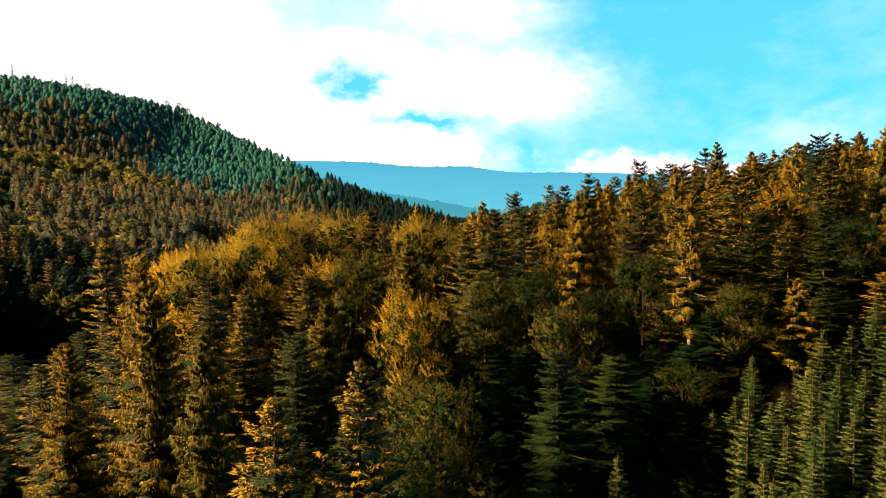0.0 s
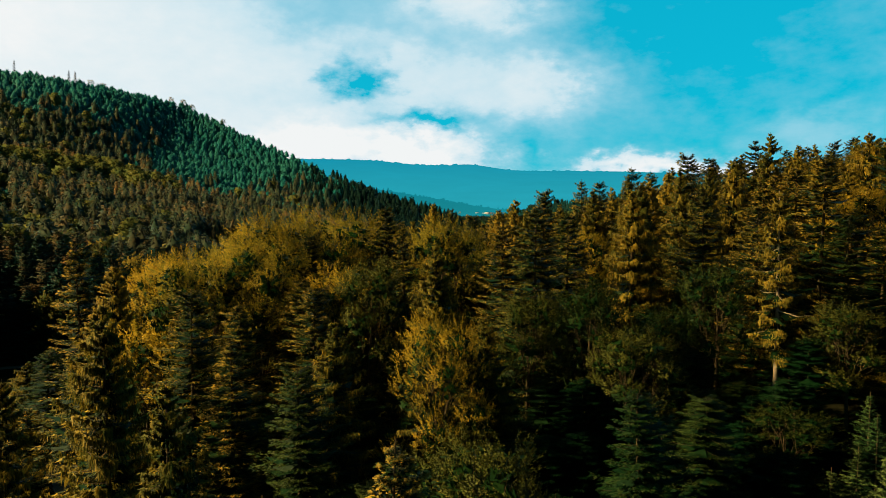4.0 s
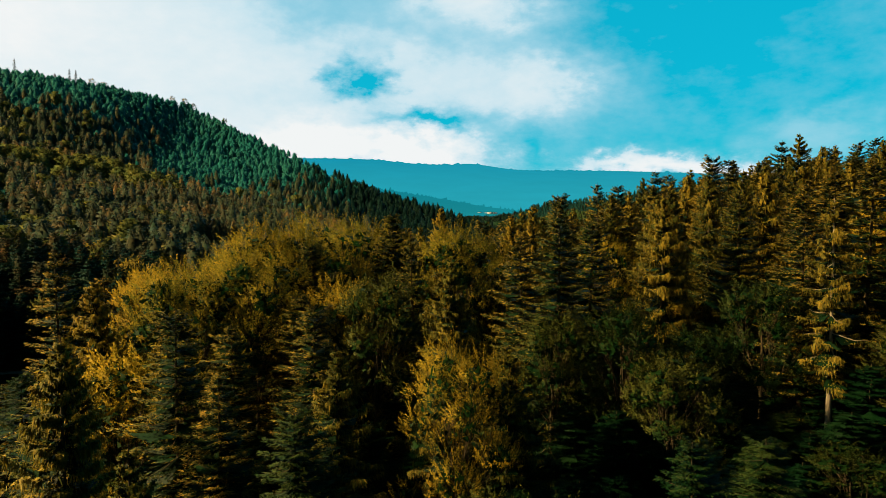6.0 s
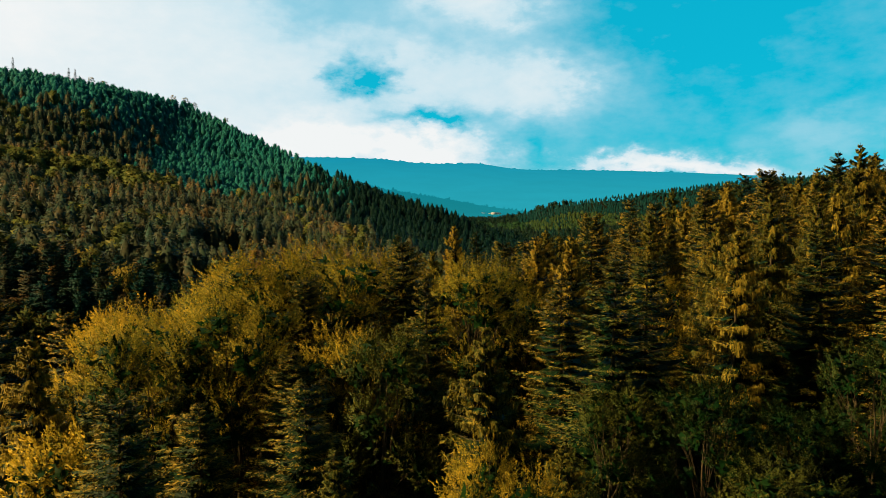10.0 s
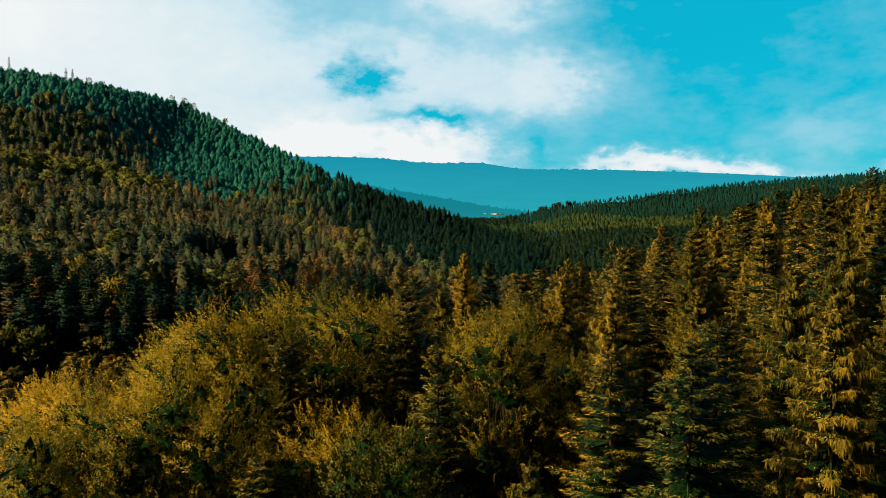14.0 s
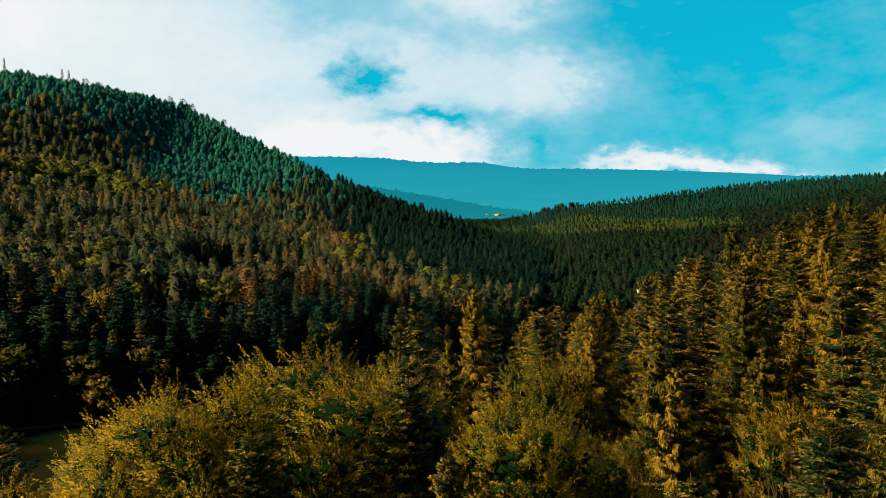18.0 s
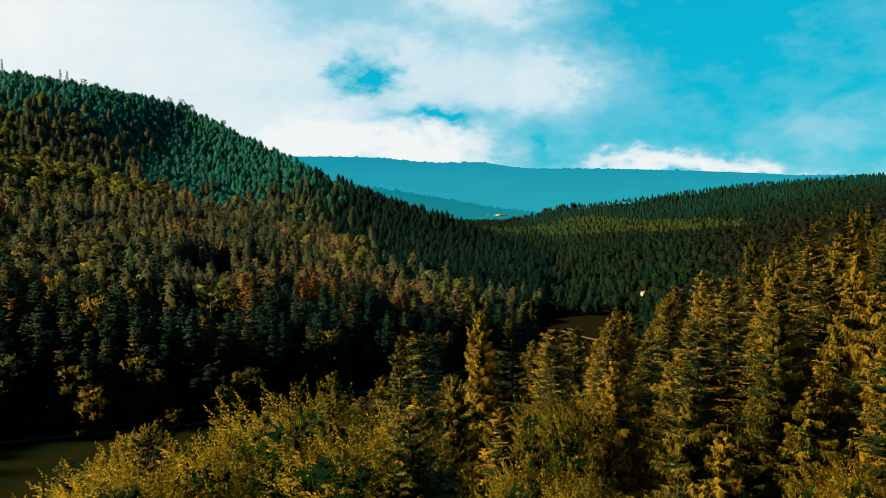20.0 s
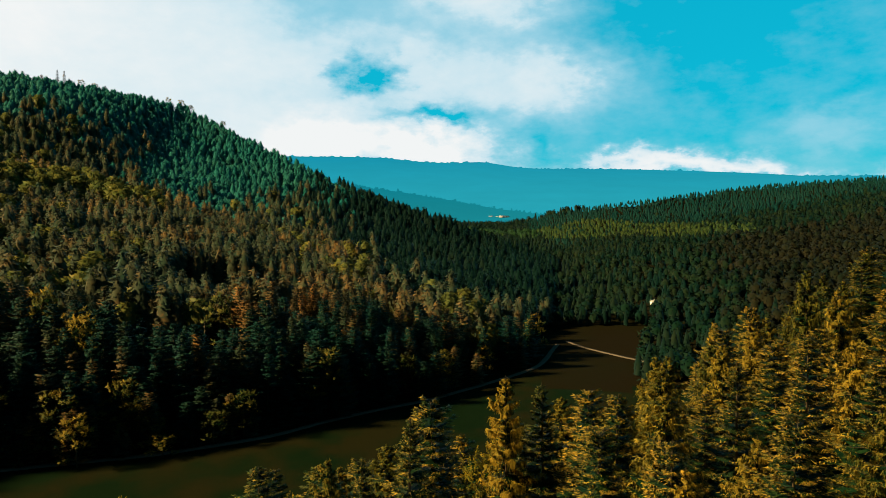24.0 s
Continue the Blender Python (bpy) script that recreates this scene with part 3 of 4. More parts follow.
def beech_tree(seed, h=21.0, r=5.0, depth=0.75, shoots=300, per=22, size=0.36, label="golden green beech with feathery upright shoots", mat=None,
               group="broadleaf trees of the near wood", name="beech_tree"):
    rg = np.random.default_rng(seed)
    tree = tagged(new(name), label, "tree", group)
    lobes = [(0, 0, h * (1 - depth * 0.44), r * 0.72, h * depth * 0.38)]
    count = 17 if shoots > 300 else 10
    for k in range(count):
        a = k * 2.4 + rg.uniform(-0.3, 0.3)
        u = (k + 0.5) / count
        q = r * (0.18 + 0.66 * math.sqrt(u)) * rg.uniform(0.9, 1.1)
        top = h * (1 - 0.05 - depth * (0.76 if shoots > 300 else 0.85) * u ** 1.5 * rg.uniform(0.85, 1.15))
        size_ = r * rg.uniform(0.26, 0.40)
        lobes.append((q * math.cos(a), q * math.sin(a), top - size_ * 0.9, size_, size_ * rg.uniform(0.9, 1.25)))
    anchors, heads, outs, lens, core = [], [], [], [], []
    limb_v, limb_f = [], []
    for k, (lx, ly, lz, lr, lh) in enumerate(lobes):
        m = int(shoots / len(lobes) * (1.6 if k == 0 else 0.96))
        d = rg.normal(size=(m, 3))
        d[:, 2] = np.abs(d[:, 2]) * 0.95 - 0.12
        d /= np.linalg.norm(d, axis=1, keepdims=True)
        p = np.array([lx, ly, lz]) + d * np.array([lr, lr, lh]) * rg.uniform(0.66, 0.95, (m, 1))
        hd = d * np.array([0.75, 0.75, 0.3]) + np.array([0.12, 0, 0.62]) + rg.normal(size=(m, 3)) * 0.16
        outs.append(d + np.array([0, 0, 0.35]))
        anchors.append(p), heads.append(hd / np.linalg.norm(hd, axis=1, keepdims=True)), lens.append(rg.uniform(0.5, 1.25, m) * min(1, r / 4) * (1 + 0.5 * (d[:, 2] > 0.7)))
        # dark core leaves put shade inside and beneath each lobe
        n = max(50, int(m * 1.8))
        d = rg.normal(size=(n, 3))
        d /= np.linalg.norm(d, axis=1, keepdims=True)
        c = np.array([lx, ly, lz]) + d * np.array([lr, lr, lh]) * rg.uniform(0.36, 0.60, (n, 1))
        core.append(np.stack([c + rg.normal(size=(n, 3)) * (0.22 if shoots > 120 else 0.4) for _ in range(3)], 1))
        foot = np.array([0, 0, h * 0.3 + 0.1 * h * k / len(lobes)])
        for q in p[::12] if shoots > 300 else ():
            mid = foot + (np.array([lx, ly, lz]) - foot) * 0.6
            o = len(limb_v)
            for c, w in ((foot, 0.06), (mid, 0.04), (q, 0.012)):
                limb_v += [c + np.array([w, 0, 0]), c + np.array([-w * 0.5, w * 0.86, 0]), c + np.array([-w * 0.5, -w * 0.86, 0])]
            limb_f += [(o + a + e, o + a + (e + 1) % 3, o + a + 3 + (e + 1) % 3, o + a + 3 + e) for a in (0, 3) for e in range(3)]
    part("trunk", trunk_mesh("beech_trunk", h * 0.8, 0.2, M_BARK, seed, 8, 0.5, (np.array(limb_v), np.array(limb_f)) if limb_v else None), tree)
    anchors, heads, lens = np.concatenate(anchors), np.concatenate(heads), np.concatenate(lens)
    q, o = leaf_tris(rg, anchors, heads, np.concatenate(outs), lens, per, size, 0.24)
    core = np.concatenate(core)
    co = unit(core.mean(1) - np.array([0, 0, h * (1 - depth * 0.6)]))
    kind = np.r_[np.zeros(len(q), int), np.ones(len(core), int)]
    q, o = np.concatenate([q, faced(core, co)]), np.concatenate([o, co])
    part("crown", mesh_of("beech_crown", q.reshape(-1, 3), np.arange(len(q) * 3).reshape(-1, 3), [mat or M_BEECH, M_SHADE_CORE], kind, normals=np.repeat(o, 3, 0)), tree)
    return tree


# ---- one of each sort, then copies through the wood
FIRS = [fir_tree(s, 22, r, b, 27, 7, 115, f) for s, r, b, f in ((11, 5.4, 0.05, 0.0), (12, 4.8, 0.08, 0.01), (13, 5.9, 0.05, 0.03), (14, 4.5, 0.04, 0.0), (15, 5.6, 0.1, 0.05))]
FAR_FIRS = [fir_tree(s, 22, r, 0.20, 22, 6, 70, f, leaf=0.42, width=0.078) for s, r, f in ((16, 5.2, 0.0), (17, 4.7, 0.02), (18, 5.6, 0.05))]
DARK_FIRS = [fir_tree(s, 22, r, 0.05, 26, 7, 100, f, M_FIR, "deep green fir standing in shade", name="silver_fir") for s, r, f in ((37, 5.4, 0.05), (38, 4.8, 0.12))]
# these wear the dark inner-needle colour all over, as painted shade
LOW_FIRS = [fir_tree(s, 22, r, 0.02, 18, 6, 80, 0.0, M_SHADE_NEEDLE, "low fir under the taller trees, needles toned as shade", leaf=0.55, width=0.09, name="understorey_fir") for s, r in ((35, 6.6), (36, 5.6))]
SPRUCES = [spruce_tree(s, 22, r, b) for s, r, b in ((21, 4.6, 0.10), (22, 5.0, 0.12), (23, 4.1, 0.08), (24, 4.5, 0.15))]
FAR_SPRUCES = [spruce_tree(s, 22, r, 0.20, 24, 6, 40, 44, leaf=0.40, width=0.07) for s, r in ((26, 4.4), (27, 4.9), (28, 4.0))]
SNAG = spruce_tree(31, 22, 3.9, 0.30, 19, 5, 60, 110, "half bare golden spruce with a pale trunk and ragged drooping boughs", True, mat=M_GOLD)
BEECHES = [beech_tree(s, 21, r, d, 1150, 46, 0.085) for s, r, d in ((41, 5.6, 0.86), (42, 4.8, 0.90), (43, 6.2, 0.84), (44, 4.3, 0.92), (45, 5.2, 0.88))]
DARK_BEECHES = [beech_tree(s, 21, r, d, 800, 36, 0.12, "dark green beech with upright leafy shoots, shade put into its leaf colour", M_SHADE_LEAF) for s, r, d in ((48, 5.0, 0.88), (49, 4.4, 0.9))]
FAR_BEECHES = [beech_tree(s, 21, r, 0.76, 560, 22, 0.20) for s, r in ((46, 5.4), (47, 4.6))]
YOUNGS = [young_fir(s) for s in (51, 52, 53, 54)]
HEIGHT = {"fir_tree": 22.0, "silver_fir": 22.0, "understorey_fir": 22.0, "spruce_tree": 22.0, "beech_tree": 21.0, "young_fir": 9.0, "hill_fir": 22.0, "valley_spruce": 22.0, "hill_broadleaf": 21.0}
placed = []
used = set()
pick = random.Random(5)


def plant(kind_list, x, y, top=None, height=None, wide=1.0, label=""):
    """Sets a tree of the given sorts at (x, y) on the ground, to the given top or height."""
    proto = kind_list[pick.randrange(len(kind_list))]
    sort = proto.name.split(".")[0]
    g = gz(x, y) - 0.3
    h = (top - g) if top is not None else height
    s = h / HEIGHT[sort]
    w = wide * (0.55 + 0.45 * s) * pick.uniform(0.92, 1.1)
    m = pose(x, y, g, pick.uniform(-1.5, 1.5), pick.uniform(-1.5, 1.5), pick.uniform(0, 360)) @ Matrix.Diagonal((w, w, s, 1))
    if proto.name not in used:
        used.add(proto.name)
        proto.matrix_basis = m
        ob = proto
    else:
        ob = copy_thing(proto, m @ Matrix.Diagonal((1 / proto.scale.x, 1 / proto.scale.y, 1 / proto.scale.z, 1)))
    if label:
        ob["label"] = label
    placed.append((x, y, (2.2 if sort == "young_fir" else 6.2) * w))
    return ob


# the trees that stand out, by place and top
for x, y, top in ((11.6, 111, 63.5), (33.8, 113, 69), (49.2, 125.4, 72.8), (-18.6, 88, 57.8), (-12.8, 118, 61.0), (23.3, 103, 66.6), (-20.2, 69.3, 52.4), (-41.7, 83, 57.3),
                  (-1.4, 128, 61.2), (20.6, 125.7, 66), (21.4, 118.3, 65.3), (-41.6, 101.9, 54.1), (5.6, 75, 61), (14, 124, 64), (4.8, 114.8, 60.9), (53, 152, 72),
                  (-9.1, 34, 50.8), (-4.8, 34.7, 52.6), (29.8, 138.7, 61.9), (-9.9, 94.7, 61.0), (50.4, 146, 71.4), (26.5, 158, 60.6), (-46, 99, 53),
                  (3.4, 80.7, 59.2), (9.9, 82.8, 60.2), (-7.1, 84, 58.8), (20.9, 95.1, 61.9), (-37.3, 94.6, 55.2), (-17.4, 57.9, 51.4), (-28.4, 101, 57.5), (2, 119.8, 59.7),
                  (14.7, 132.7, 59), (-18, 130, 52), (-11.7, 140, 50.2), (-25.9, 119, 53), (31.9, 154.6, 59.8)):
    plant(FIRS, x, y, top, wide=1.06)
for x, y, top in ((-3, 66.3, 57.8), (-15.4, 42, 52.6), (16.5, 81, 62.8), (-4.7, 126.5, 62), (49.6, 120, 73.4), (5.2, 89.4, 62), (5.4, 110.3, 60.6),
                  (-33, 74, 55.5), (-30, 52, 50), (28, 92, 66.0), (18.8, 84.5, 63.6), (7.9, 102.3, 60.8), (16.5, 102.6, 60.6), (-21.1, 48, 55.6), (0.5, 62.4, 52.3),
                  (19.4, 91.2, 63.3), (24.2, 120.9, 62.2), (41.8, 167.6, 60.4), (20.2, 114.4, 63.9), (-25.7, 56.8, 54)):
    plant(SPRUCES, x, y, top, wide=1.05)
plant([SNAG], 26.5, 70.5, 62.3)
for x, y, top, wide in ((-16.2, 97, 61.4, 1.6), (-27.9, 77, 56.8, 1.2), (-3.0, 60.2, 53.3, 0.72), (-3.3, 90.1, 60.2, 1.15),
                        (-22, 81, 58.2, 1.15), (0.2, 108, 58.9, 0.8), (44, 88, 63.5, 1.2), (-12.5, 98, 59.8, 1.1), (-21, 91, 59, 1.1), (-36, 88, 55.5, 1.0), (-23.5, 92, 60.6, 1.35),
                        (-29, 94, 57.4, 1.3), (-31.5, 86, 56.4, 1.25), (14.7, 94.9, 58.6, 0.9)):
    plant(BEECHES, x, y, top, wide=wide)
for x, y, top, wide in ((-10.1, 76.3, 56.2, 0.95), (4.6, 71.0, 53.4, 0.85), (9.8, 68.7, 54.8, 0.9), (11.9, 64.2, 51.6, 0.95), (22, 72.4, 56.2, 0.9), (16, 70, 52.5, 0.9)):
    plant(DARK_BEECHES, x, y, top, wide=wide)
for x, y, top in ((28.8, 61.1, 47), (24.6, 52.5, 45.6), (37.3, 61.2, 47.7), (13.1, 48.6, 42.2), (6.8, 57.2, 39.5), (29.4, 50, 44.6), (33, 52, 44.8)):
    plant(YOUNGS, x, y, top)


def free(x, y, gap):
    return all((x - a) ** 2 + (y - b) ** 2 > (0.5 * gap + 0.5 * c) ** 2 for a, b, c in placed)


def clearing(x, y):
    """The plantation of young firs."""
    return x > 2 and y < 50 + 0.5 * max(0, x - 10)


grow = random.Random(8)
for row in range(88):
    for col in range(118):
        x = -126 + col * 2.2 + grow.uniform(-0.9, 0.9)
        y = 22 + row * 2.15 + grow.uniform(-0.9, 0.9)
        brow = 131 + 0.72 * max(x + 5, 0)
        roll, tall = grow.random(), grow.uniform(-1, 1)
        if y > brow + 20 or y < 38 or abs(x + 4) > 14 + 0.70 * y or x < -122:
            continue
        if clearing(x, y):
            if y > 34 and 5 < x < 54 and free(x, y, 1.8):
                plant(YOUNGS, x, y, height=(7.6 if x > 22 else 4.6) + 1.7 * tall)
            continue
        if not free(x, y, 5.8 if y < 100 else 5.4):
            continue
        h = 19.0 + 3.0 * tall + 3.0 * min(1, max(0, (x - 10) / 20)) - (3.0 if y < 62 else 0) - 0.10 * max(0, y - brow) - (2.0 if x < -25 else 0) - (3.0 if x < -32 else 0)
        if y > 104 and x < 10:
            h += 1.0
        close = -26 < x < 34 and y < 118
        firs, spruces, beeches = (FIRS, SPRUCES, BEECHES) if close else (FAR_FIRS, FAR_SPRUCES, FAR_BEECHES)
        if x < 2:
            sort = beeches if roll < (0.08 if y > 106 else 0.14) else firs if roll < 0.70 else spruces
        elif y > 98:
            sort = spruces if roll < (0.62 if x > 15 else 0.55) else firs
        else:
            sort = firs if roll < 0.62 else spruces if roll < 0.94 else beeches
        # shade over the wood's front is put into dark-leaved beeches here
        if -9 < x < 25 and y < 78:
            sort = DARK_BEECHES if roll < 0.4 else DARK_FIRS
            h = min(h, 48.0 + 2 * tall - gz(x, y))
        elif x >= 25 and y < 84:
            sort = DARK_FIRS if roll < 0.4 else DARK_BEECHES if roll < 0.5 else firs if roll < 0.85 else spruces
            h = min(h, (60.5 if y > 73 else 54.0) + 1.5 * tall - gz(x, y))
        elif roll > 0.84 and y < 96:
            sort = DARK_FIRS
        plant(sort, x, y, height=h, wide=1.05 if sort in (BEECHES, FAR_BEECHES, DARK_BEECHES) else 1.1)

# unseen trees added beside and behind the start of the flight, to shade the near wood
for k in range(120):
    x, y = grow.uniform(-95, -8), grow.uniform(-40, 42)
    if x < -14 - 0.74 * max(y, -8) and free(x, y, 5.5):
        plant(FAR_FIRS if k % 3 else FAR_SPRUCES, x, y, height=grow.uniform(22, 27), wide=1.1)

# low firs under the wood and along its edge above the plantation, coloured as shade
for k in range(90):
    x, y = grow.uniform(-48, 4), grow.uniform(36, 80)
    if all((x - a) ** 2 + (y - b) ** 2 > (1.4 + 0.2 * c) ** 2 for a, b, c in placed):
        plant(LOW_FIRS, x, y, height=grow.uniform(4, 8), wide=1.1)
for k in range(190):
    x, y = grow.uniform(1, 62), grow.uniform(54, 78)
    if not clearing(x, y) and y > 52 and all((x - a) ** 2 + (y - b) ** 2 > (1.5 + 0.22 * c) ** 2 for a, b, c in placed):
        plant(LOW_FIRS, x, y, height=grow.uniform(5, 9), wide=1.0, label="low fir at the wood's edge, needles toned as shade")

# ================= the woods of the hills =================


def far_crowns(rg, x, y, z, h, r, cards, leafy=False):
    """Many distant trees at once: each a closed inner crown and ragged clumps of twigs all over it."""
    m = len(x)
    stem = np.stack([x, y, z], -1)
    turn, lump = rg.uniform(0, 6.28, m), rg.uniform(0, 6.28, m)

    def girth(u):
        if leafy:
            return np.sqrt(np.clip(1 - (2 * u - 0.96) ** 2, 0.02, 1))
        return np.clip(1 - u, 0, 1) ** 0.72 * (0.72 + 0.28 * np.clip(u * 5, 0, 1)) + 0.03

    low = 0.22 if leafy else 0.08
    v, nor = [], []
    rings, fan = (0.0, 0.35, 0.72), 6
    for u in rings:
        for k in range(fan):
            a = turn + k * 2 * math.pi / fan
            out = np.stack([np.cos(a), np.sin(a), 0 * a], -1)
            v.append(stem + out * (r * 0.60 * girth(u))[:, None] + np.array([0, 0, 1]) * (h * (low + (1 - low) * u * 0.94))[:, None])
            nor.append(unit(out * 0.6 + np.array([0, 0, 0.5 + 0.5 * u])))
    v.append(stem + np.array([0, 0, 1]) * (h * 0.95)[:, None])
    nor.append(np.tile([0, 0, 1.0], (m, 1)))
    per = len(v)
    v, nor = np.stack(v, 1), np.stack(nor, 1)
    f = [(i * fan + k, i * fan + (k + 1) % fan, (i + 1) * fan + (k + 1) % fan) for i in (0, 1) for k in range(fan)]
    f += [(i * fan + k, (i + 1) * fan + (k + 1) % fan, (i + 1) * fan + k) for i in (0, 1) for k in range(fan)]
    f += [(2 * fan + k, 2 * fan + (k + 1) % fan, 3 * fan) for k in range(fan)]
    faces = ((np.arange(m) * per)[:, None, None] + np.array(f)[None]).reshape(-1, 3)
    tris, outs = [], []
    for k in range(cards):
        u = ((k + rg.uniform(0, 1, m)) / cards) ** (0.8 if leafy else 1.15)
        a = turn + k * 2.4 + rg.uniform(-0.5, 0.5, m)
        out = np.stack([np.cos(a), np.sin(a), 0 * a], -1)
        side = np.stack([-np.sin(a), np.cos(a), 0 * a], -1)
        bulge = 1 + (0.20 if leafy else 0.08) * np.sin(3 * a + lump) * np.cos(6 * u + lump)
        c = stem + out * (r * rg.uniform(0.55, 0.80, m) * girth(u) * bulge)[:, None] + np.array([0, 0, 1]) * (h * (low + (1 - low) * u * 0.97))[:, None]
        size = (r * rg.uniform(0.16, 0.30, m) * (1 if leafy else 1.15 - 0.5 * u))[:, None]
        d = unit(out * 0.8 + side * rg.normal(size=(m, 1)) * 0.4 + np.array([0, 0, 0.5 if leafy else -0.25]) + rg.normal(size=(m, 3)) * 0.2)
        w = unit(np.cross(d, out + np.array([0, 0, 0.9]) + rg.normal(size=(m, 3)) * 0.3))
        o = unit(out * 0.55 + np.array([0, 0, 0.55]) + np.array([0, 0, 0.5]) * u[:, None] + rg.normal(size=(m, 3)) * 0.08)
        tris.append(faced(np.stack([c - w * size * 0.62, c + w * size * 0.62, c + d * size * 1.25], 1), o)), outs.append(o)
    t = np.concatenate(tris).reshape(-1, 3)
    faces = np.concatenate([faces, m * per + np.arange(len(t)).reshape(-1, 3)])
    return np.concatenate([v.reshape(-1, 3), t]), faces, np.concatenate([nor.reshape(-1, 3), np.repeat(np.concatenate(outs), 3, 0)])


def wood(name, label, xs, ys, hs, mat, kind, rg, cards=40, girth=(0.20, 0.28)):
    zs = ground_z(xs, ys) - 0.5
    v, f, nor = far_crowns(rg, xs, ys, zs, hs, hs * rg.uniform(*girth, len(xs)), cards, kind == "leaf")
    return tagged(new(name, mesh_of(name, v, f, [mat], normals=nor)), label, "woods", kind="stuff")


rg = np.random.default_rng(17)


def scatter(x0, x1, y0, y1, step, grow_far=0.0):
    gx, gy = np.meshgrid(np.arange(x0, x1, step), np.arange(y0, y1, step))
    x, y = gx.ravel() + rg.uniform(-0.45, 0.45, gx.size) * step, gy.ravel() + rg.uniform(-0.45, 0.45, gx.size) * step
    return x, y


def in_sight(x, y):
    return (np.abs(x + 8) < 0.74 * (y + 25)) & (y > 120)


HILL_FIRS = [fir_tree(sd, 22, r, 0.04, 19, 6, 40, f, M_HILL, lb, "firs at the hill foot", 0.65, 0.15, "hill_fir")
             for sd, r, f, lb in ((61, 4.4, 0.05, "rust tinged fir at the foot of the hill"), (62, 3.8, 0.0, "slim rust tinged fir at the foot of the hill"), (63, 4.8, 0.12, "broad dark fir at the foot of the hill"))]
VALLEY_FIRS = [fir_tree(sd, 22, r, 0.03, 18, 6, 40, 0.05, M_VALLEY_FIR, "spruce on the valley floor, shade and haze put into its colour", "spruces on the valley floor", 0.65, 0.15, "valley_spruce")
               for sd, r in ((66, 4.6), (67, 5.4))]
HILL_BEECH = [beech_tree(sd, 21, r, 0.9, 240, 18, 0.36, "round yellow green tree at the foot of the hill", M_HILL_LEAF, "broadleaf trees at the hill foot", "hill_broadleaf") for sd, r in ((64, 5.4), (65, 4.6))]

# left hill
x, y = scatter(-640, 110, 140, 960, 6.2)
keep = inside(x, y, LEFT_FOOT + LEFT_CREST[::-1]) & in_sight(x, y)
df, _ = to_line(x, y, LEFT_FOOT)
dc, _ = to_line(x, y, LEFT_CREST)
glade = (np.hypot((x + 112) / 34, (y - 372) / 17) < 1) | (np.hypot((x + 108) / 30, (y - 298) / 14) < 1)
keep &= (df > 3) & ~glade & ((y < 520) | (dc < 40) | (rg.uniform(0, 1, len(x)) < 0.7))
x, y, df, dc = x[keep], y[keep], df[keep], dc[keep]
# upper slope, whose trees carry haze in their colour
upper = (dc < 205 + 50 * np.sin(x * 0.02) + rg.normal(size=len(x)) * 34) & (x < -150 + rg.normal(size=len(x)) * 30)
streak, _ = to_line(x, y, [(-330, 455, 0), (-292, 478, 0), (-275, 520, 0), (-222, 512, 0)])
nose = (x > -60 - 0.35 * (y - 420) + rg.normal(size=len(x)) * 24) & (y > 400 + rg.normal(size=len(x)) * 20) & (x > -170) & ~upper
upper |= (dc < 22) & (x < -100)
leafy = (rg.uniform(0, 1, len(x)) < 0.10 + 0.16 * np.sin(x * 0.03 + y * 0.021)) & ~upper
leafy |= streak < 20
hs = rg.uniform(9.5, 15.5, len(x)) + 2.5 * (y < 300) + 4 * (streak < 16)
hs = np.where(upper | nose, hs, hs * np.clip(1.5 - (y - 300) / 500, 1.15, 1.5))
near = (y < 352) & (x > -200) & (df < 62)
for k in np.flatnonzero(near):
    # most trees by the foot take the valley's painted shade
    dim = df[k] < 44 and rg.uniform() < 0.72
    sort = VALLEY_FIRS if dim else HILL_BEECH if leafy[k] else HILL_FIRS
    plant(sort, float(x[k]), float(y[k]), height=float(hs[k]) * 1.08, wide=1.15)
leafy, upper, nose = leafy & ~near & ~nose, upper & ~near, nose & ~near
wood("nose_spruce_wood", "dark spruces on the end of the hill spur", x[nose], y[nose], hs[nose], M_OPPOSITE, "conifer", rg, 50, (0.36, 0.48))
far_c = ~leafy & ~upper & ~near & ~nose
wood("hill_spruce_wood", "rust brown and green spruces covering a steep hillside", x[far_c], y[far_c], hs[far_c] * 1.12, M_HILL, "conifer", rg, 110, (0.30, 0.40))
wood("hill_broadleaf_wood", "yellow green broadleaf trees among hillside spruces", x[leafy], y[leafy], hs[leafy] * 0.92, M_HILL_LEAF, "leaf", rg, 170, (0.34, 0.46))
wood("crest_spruce_wood", "spruces along the hill crest, hazed blue green in their colour", x[upper], y[upper], hs[upper] * 0.72, M_HAZED_CREST, "conifer", rg, 46, (0.54, 0.74))

# right hill
x, y = scatter(60, 700, 300, 1160, 4.9)
keep = inside(x, y, RIGHT_FOOT + RIGHT_CREST[::-1]) & in_sight(x, y) & ((y > 640) | (rg.uniform(0, 1, len(x)) < 0.66))
x, y = x[keep], y[keep]
hs = rg.uniform(6.5, 11, len(x)) * np.interp(y, [420, 800], [1.0, 0.62])
bl, _ = to_line(x, y, [(60, 960, 0), (124, 891, 0), (165, 800, 0), (225, 716, 0)])
# the strip of trees coloured as sunlit
band = (bl < 44 + 14 * np.sin(x * 0.05 + y * 0.03)) & (rg.uniform(0, 1, len(x)) < 0.75)
above = (y > 790 + rg.normal(size=len(x)) * 30) & ~band
